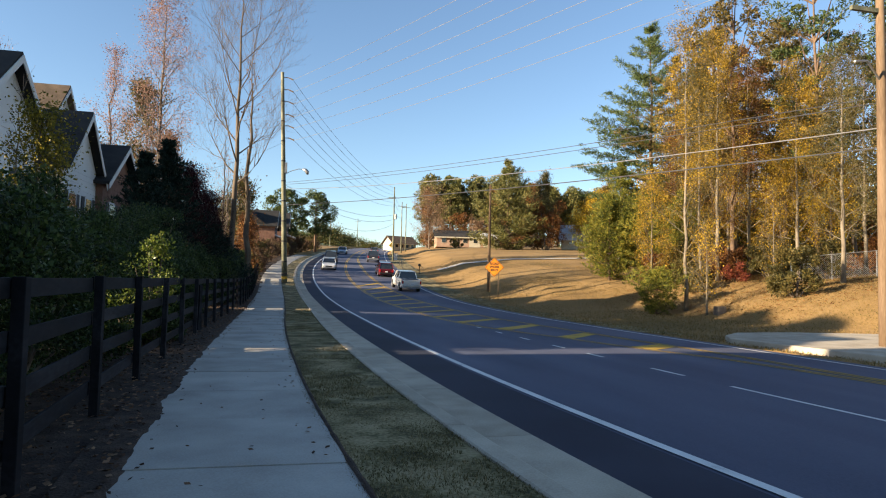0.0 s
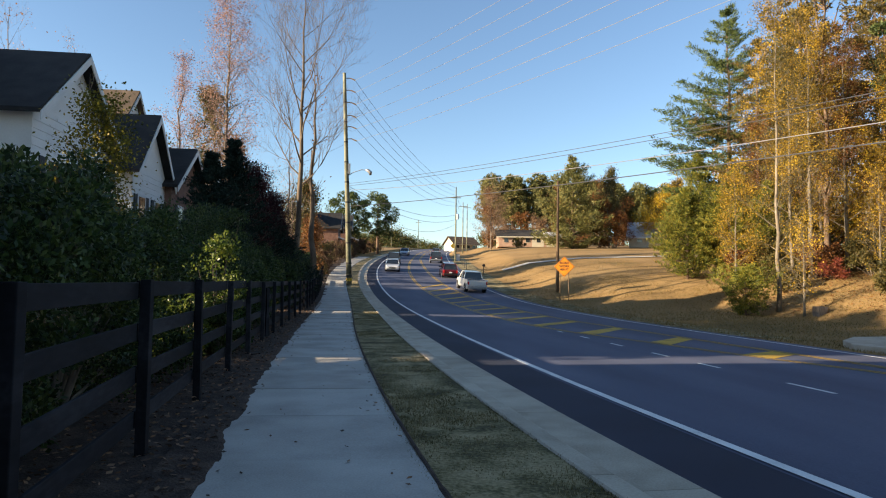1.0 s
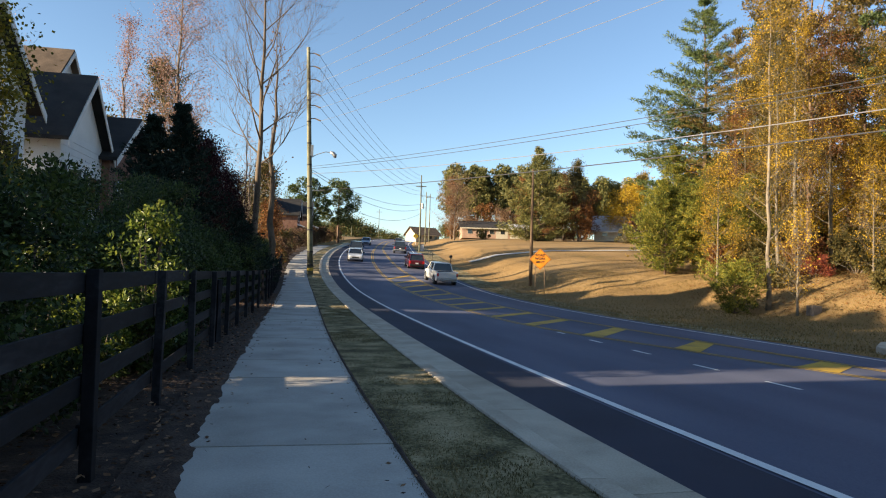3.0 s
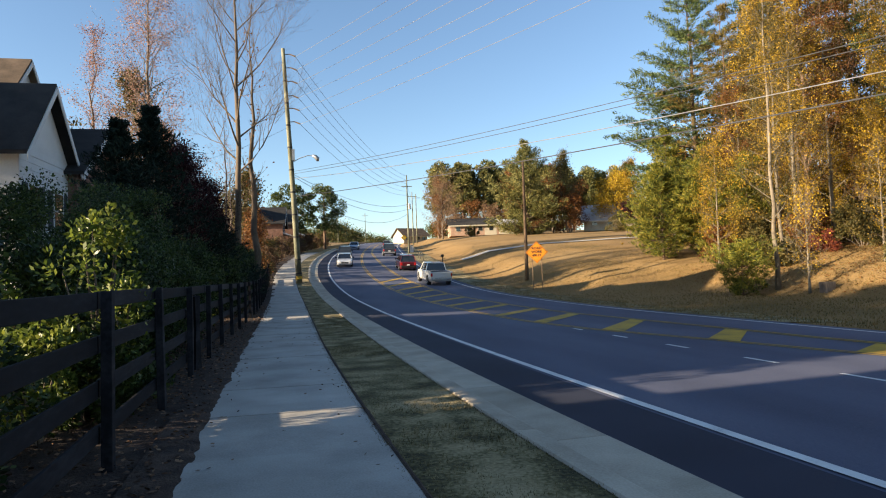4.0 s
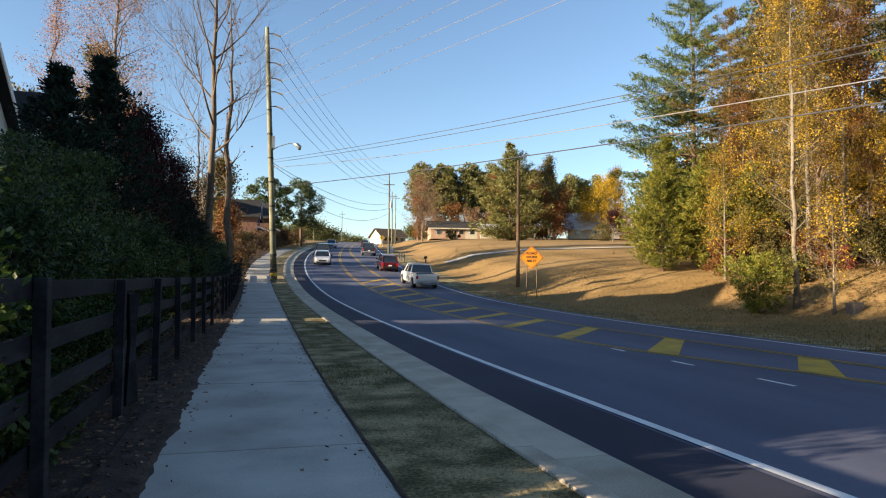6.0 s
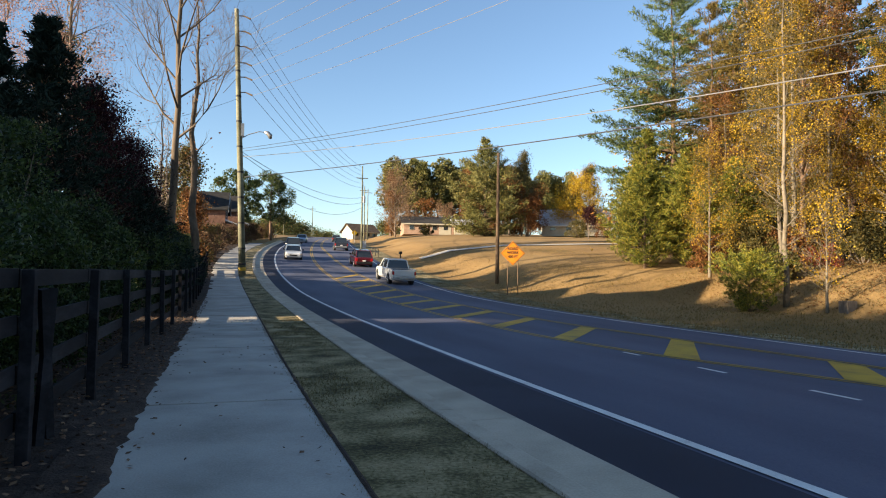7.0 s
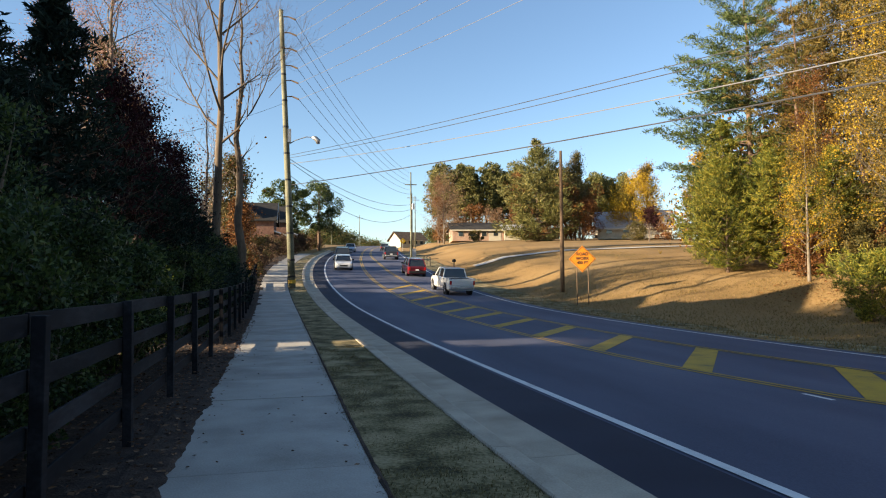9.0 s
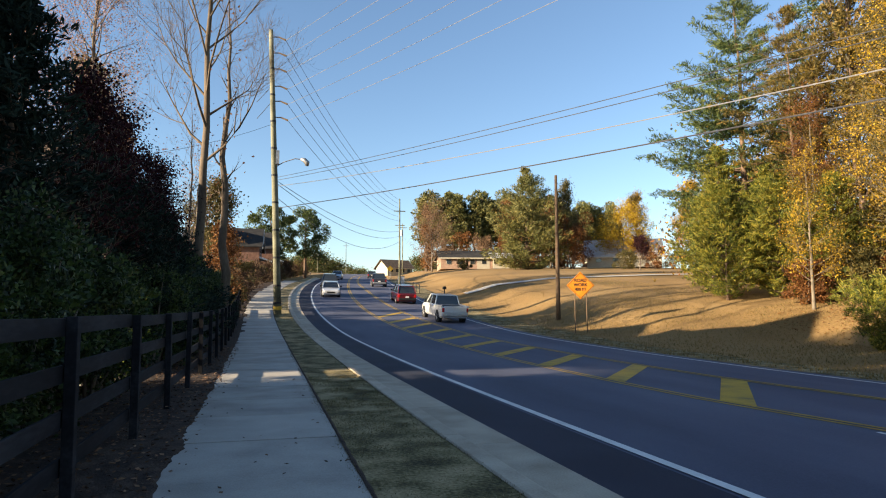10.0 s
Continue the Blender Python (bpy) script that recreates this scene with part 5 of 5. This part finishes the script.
def vehicle(name, u, y, towards, L, W, H, belt, cabin, colour, label, clear=0.2, wheel=0.34, bed=None):
    """Local +y is the front. cabin: (rear base, rear top, front top, front base) along the length, from the tail."""
    x, yy, z = at(u, y)
    dx = float(edge_x(y + 2) - edge_x(y - 2)) / 4
    slope = float(rise(y + 2) - rise(y - 2)) / 4
    v = new(name)
    v.matrix_world = pose(x, yy, z, math.degrees(math.atan(slope)), math.degrees(0.02), -math.degrees(math.atan(dx))) @ pose(0, 0, 0, 0, 0, 180 if towards else 0)
    tagged(v, label, "vehicle")
    col = paint(name + "_paint", colour)
    s = Shape()
    h = W / 2
    stations = [(-L / 2, 0.80, clear + 0.22, belt - 0.10), (-L / 2 + 0.08, 0.93, clear + 0.06, belt - 0.02), (-L / 2 + 0.7, 1.0, clear, belt), (0.0, 1.0, clear, belt + 0.02), (L / 2 - 1.3, 1.0, clear, belt - 0.02), (L / 2 - 0.5, 0.97, clear, belt - 0.10), (L / 2 - 0.08, 0.88, clear + 0.08, belt - 0.20), (L / 2, 0.72, clear + 0.2, belt - 0.30)]
    secs = []
    for yl, wf, lo, hi in stations:
        w = h * wf
        mid = lo + (hi - lo) * 0.55
        secs.append([(-w * 0.9, yl, lo), (w * 0.9, yl, lo), (w, yl, lo + 0.12), (w * 1.0, yl, mid), (w * 0.97, yl, hi - 0.06), (w * 0.90, yl, hi), (-w * 0.90, yl, hi), (-w * 0.97, yl, hi - 0.06), (-w, yl, mid), (-w, yl, lo + 0.12)])
    loft(s, secs)
    body = part("body", s, col, v, bevel=0.02)
    a, b, c, d = [-L / 2 + q for q in cabin]
    g = Shape()
    wb, wt = h * 0.91, h * 0.74
    low, up = belt - 0.02, H
    g.v += [(-wb, a, low), (wb, a, low), (wb, d, low), (-wb, d, low), (-wt, b, up - 0.05), (wt, b, up - 0.05), (wt, c, up - 0.05), (-wt, c, up - 0.05)]
    g.f += [(3, 2, 1, 0), (4, 5, 6, 7), (0, 1, 5, 4), (1, 2, 6, 5), (2, 3, 7, 6), (3, 0, 4, 7)]
    part("windows", g, M["glass"], v, "dark tinted glass", bevel=0.03)
    part("roof", Shape().box((-wt - 0.02, b - 0.04, up - 0.07), (wt + 0.02, c + 0.04, up), None, 0.02), col, v, bevel=0.03)
    for sg in (-1, 1):
        for (y0, y1) in ((a, b), (d, c)):
            part("pillar", Shape().tube([(sg * wb, y0, low), (sg * (wt + 0.005), y1, up - 0.03)], 0.045, 5), col, v)
        ym = (a + d) / 2
        part("pillar", Shape().tube([(sg * (wb + 0.004), ym, low), (sg * (wt + 0.012), ym, up - 0.03)], 0.05, 5), col, v)
        part("mirror", Shape().box((sg * (h + 0.10) - 0.09, d - 0.45, belt), (sg * (h + 0.10) + 0.09, d - 0.3, belt + 0.17)), M["black"], v, bevel=0.03)
        part("tail_light", Shape().box((sg * h * 0.82 - 0.11, -L / 2 - 0.02, belt - 0.38), (sg * h * 0.82 + 0.11, -L / 2 + 0.14, belt - 0.10)), M["lamp_red"], v, "red tail light", bevel=0.02)
        part("headlight", Shape().box((sg * h * 0.68 - 0.17, L / 2 - 0.16, belt - 0.46), (sg * h * 0.68 + 0.17, L / 2 - 0.015, belt - 0.28)), M["lamp_clear"], v, "clear headlight", bevel=0.02)
        for yw in (-L / 2 + L * 0.19, L / 2 - L * 0.185):
            part("wheel_arch", Shape().tube([(sg * (h - 0.25), yw, wheel + 0.02), (sg * (h + 0.004), yw, wheel + 0.02)], wheel * 1.18, 18), M["black"], v)
            ty = part("tyre", Shape().tube([(sg * (h - 0.22), yw, wheel), (sg * (h - 0.20), yw, wheel), (sg * (h + 0.0), yw, wheel), (sg * (h + 0.018), yw, wheel)], [wheel * 0.9, wheel, wheel, wheel * 0.9], 20), M["rubber"], v, smooth=False)
            rim = Shape().tube([(sg * (h + 0.006), yw, wheel), (sg * (h + 0.026), yw, wheel)], wheel * 0.22, 10)
            for q in range(5):
                w = 2 * math.pi * q / 5
                rim.tube([(sg * (h + 0.022), yw, wheel), (sg * (h + 0.022), yw + math.cos(w) * wheel * 0.62, wheel + math.sin(w) * wheel * 0.62)], wheel * 0.11, 5)
            part("rim", rim, M["steel"], ty, "silver five-spoke rim")
    part("bumper", Shape().box((-h * 0.86, -L / 2 - 0.06, clear + 0.16), (h * 0.86, -L / 2 + 0.12, clear + 0.36)), M["steel"] if bed else M["black"], v, bevel=0.04)
    part("grille", Shape().box((-h * 0.45, L / 2 - 0.1, clear + 0.22), (h * 0.45, L / 2 + 0.012, belt - 0.36)), M["black"], v, bevel=0.02)
    part("plate", Shape().box((-0.16, -L / 2 - 0.075, clear + 0.40), (0.16, -L / 2 - 0.01, clear + 0.54)), M["trim_white"], v, "plain pale number plate")
    if bed:
        part("bed_liner", Shape().box((-h * 0.84, -L / 2 + 0.12, belt - 0.05), (h * 0.84, a - 0.06, belt + 0.006)), M["black"], v, "black truck bed")
        part("tailgate", Shape().box((-h * 0.80, -L / 2 - 0.03, clear + 0.42), (h * 0.80, -L / 2 + 0.10, belt + 0.02)), col, v, bevel=0.02)
        for sg in (-1, 1):
            part("bed_rail", Shape().box((sg * h * 0.93 - 0.06, -L / 2 + 0.05, belt - 0.06), (sg * h * 0.93 + 0.06, a, belt + 0.05)), col, v, bevel=0.02)
    return v


vehicle("pickup_truck", 8.7, 60.0, False, 5.8, 2.02, 1.88, 1.18, (1.95, 2.15, 3.75, 4.35), (0.62, 0.62, 0.60), "white crew-cab pickup truck driving away on the road", 0.32, 0.40, bed=True)
vehicle("car", 8.6, 74.5, False, 4.7, 1.85, 1.68, 1.02, (0.12, 0.75, 2.75, 3.55), (0.10, 0.006, 0.010), "dark red sport utility car driving away on the road")
vehicle("car", 1.9, 80.0, True, 4.6, 1.82, 1.46, 0.95, (0.45, 1.25, 2.6, 3.45), (0.60, 0.61, 0.62), "silver-white saloon car coming along the road")
vehicle("car", 1.8, 91.0, True, 4.8, 1.9, 1.75, 1.05, (0.12, 0.6, 2.75, 3.55), (0.02, 0.022, 0.025), "black sport utility car coming along the road")
vehicle("pickup_truck", 8.3, 100.0, False, 5.5, 1.95, 1.80, 1.12, (1.9, 2.1, 3.6, 4.2), (0.03, 0.035, 0.05), "dark pickup truck driving away up the hill", 0.3, 0.38, bed=True)
vehicle("car", 1.9, 128.0, True, 4.6, 1.82, 1.5, 0.95, (0.45, 1.25, 2.6, 3.45), (0.35, 0.40, 0.48), "pale blue car far up the road")
vehicle("car", 8.3, 145.0, False, 4.6, 1.82, 1.5, 0.95, (0.45, 1.25, 2.6, 3.45), (0.05, 0.05, 0.055), "dark car far up the road")

# ---- small growth and litter ----
rngs = np.random.default_rng(77)


def scatter(u0, u1, y0, y1, n):
    y = rngs.uniform(y0, y1, n)
    u = rngs.uniform(u0, u1, n)
    x = edge_x(y) + u
    z = rise(y) + np.array([lateral(a, b) for a, b in zip(u, y)])
    return np.stack([x, y, z], axis=1)


def blades(C, h, w):
    n = len(C)
    az = rngs.uniform(0, 2 * np.pi, n)
    side = np.stack([np.cos(az), np.sin(az), np.zeros(n)], 1) * w / 2
    H = (h * rngs.uniform(0.5, 1.3, n))[:, None]
    lean = rngs.normal(size=(n, 3)) * 0.45
    lean[:, 2] = 1
    return np.stack([C - side, C + side, C + lean * H + side * 0.15, C + lean * H - side * 0.15], 1)


C = np.concatenate([scatter(-3.44, -2.16, -2.5, 9, 30000), scatter(-3.44, -2.16, 9, 30, 26000), scatter(-3.44, -2.16, 30, 70, 9000)])
keep = np.array([noise.noise((p[0] * 1.7, p[1] * 1.1, 0.0)) + 0.5 * noise.noise((p[0] * 6, p[1] * 5, 4.0)) > -0.22 for p in C])
tagged(part("verge_grass", quads("verge_grass", blades(C[keep] + np.array([0, 0, 0.0]), 0.022, 0.010), M["blade"]), M["blade"]), "short patchy dormant grass on the verge", "grass", kind="stuff")
C = np.concatenate([scatter(-3.47, -3.39, -2.5, 40, 5000), scatter(-2.19, -2.14, -2.5, 40, 3000)])
tagged(part("edge_grass", quads("edge_grass", blades(C + np.array([0, 0, 0.005]), 0.028, 0.009), M["blade"]), M["blade"]), "dark grass creeping over the footpath edge", "grass", kind="stuff")
C = np.concatenate([scatter(11.5, 24, 8, 60, 30000), scatter(24, 36, 22, 48, 26000), scatter(13, 32, 48, 85, 14000)])
M["straw"] = mat("dry_grass_blade", [(0.096, 0.078, 0.021), (0.204, 0.132, 0.045), (0.282, 0.186, 0.072)], 0.3, 0.9, 0, 5, island=0.5, trans=0.25)
tagged(part("bank_grass", quads("bank_grass", blades(C, 0.07, 0.035), M["straw"]), M["straw"]), "dry tan grass on the bank across the road", "grass", kind="stuff")


def litter(C, size):
    Q = leaf_quads(rngs, C, size, size * 0.7)
    mid = Q.mean(axis=1, keepdims=True)
    Q = mid + (Q - mid) * np.array([1, 1, 0.35])
    return Q


C = scatter(-7.2, -5.2, -3, 40, 9000)
C[:, 2] += 0.055
tagged(part("fallen_leaves", quads("fallen_leaves", litter(C, 0.07), M["fallen"]), M["fallen"]), "brown fallen leaves on the mulch", "leaves", kind="stuff")
C = np.concatenate([scatter(-5.2, -4.95, -2, 30, 110), scatter(-5.2, -3.45, -2, 30, 110), scatter(-3.7, -3.4, -2, 30, 90)])
C[:, 2] += 0.045
tagged(part("fallen_leaves", quads("fallen_leaves", litter(C, 0.06), M["fallen"]), M["fallen"]), "scattered dark leaves on the footpath", "leaves", kind="stuff")
C = scatter(23, 38, 26, 46, 5000)
C[:, 2] += 0.05
tagged(part("fallen_leaves", quads("fallen_leaves", litter(C, 0.16), M["leaf_rust"]), M["leaf_rust"]), "rust-brown fallen leaves below the trees", "leaves", kind="stuff")
for j, (x, y, h, w) in enumerate(((54.5, 108, 3.0, 5), (58.5, 106, 3.6, 5.5), (62, 104, 3.0, 6), (47, 134, 2.6, 5), (35, 138, 2.2, 4))):
    shrub("shrub", x, y, h, w, 400 + j, M["leaf_rust"] if j % 2 else M["leaf_olive"], "rounded autumn bush before a far house", leaves=3500, leaf=0.22)
# dense far wood closing the view behind the trees
C = []
for k in range(110):
    a = radians(rngs.uniform(31, 62))
    dd = rngs.uniform(76, 100)
    x, y = dd * math.sin(a), dd * math.cos(a)
    h = rngs.uniform(6, 17)
    C.append(rngs.normal(size=(330, 3)) * np.array([2.2, 2.2, h * 0.26]) + np.array([x, y, land_z(x, y) + h * 0.45]))
C = np.concatenate(C)
pick = rngs.random(len(C))
for lo, hi, mt in ((0, 0.4, "leaf_gold"), (0.4, 0.7, "leaf_rust"), (0.7, 1, "needle")):
    q = C[(pick >= lo) & (pick < hi)]
    tagged(part("woodland", quads("woodland", leaf_quads(rngs, np.repeat(q, 3, axis=0) + rngs.normal(size=(3 * len(q), 3)) * 0.3, 0.4, 0.28), M[mt]), M[mt]), "deep autumn woodland behind the bank", "woods", kind="stuff")
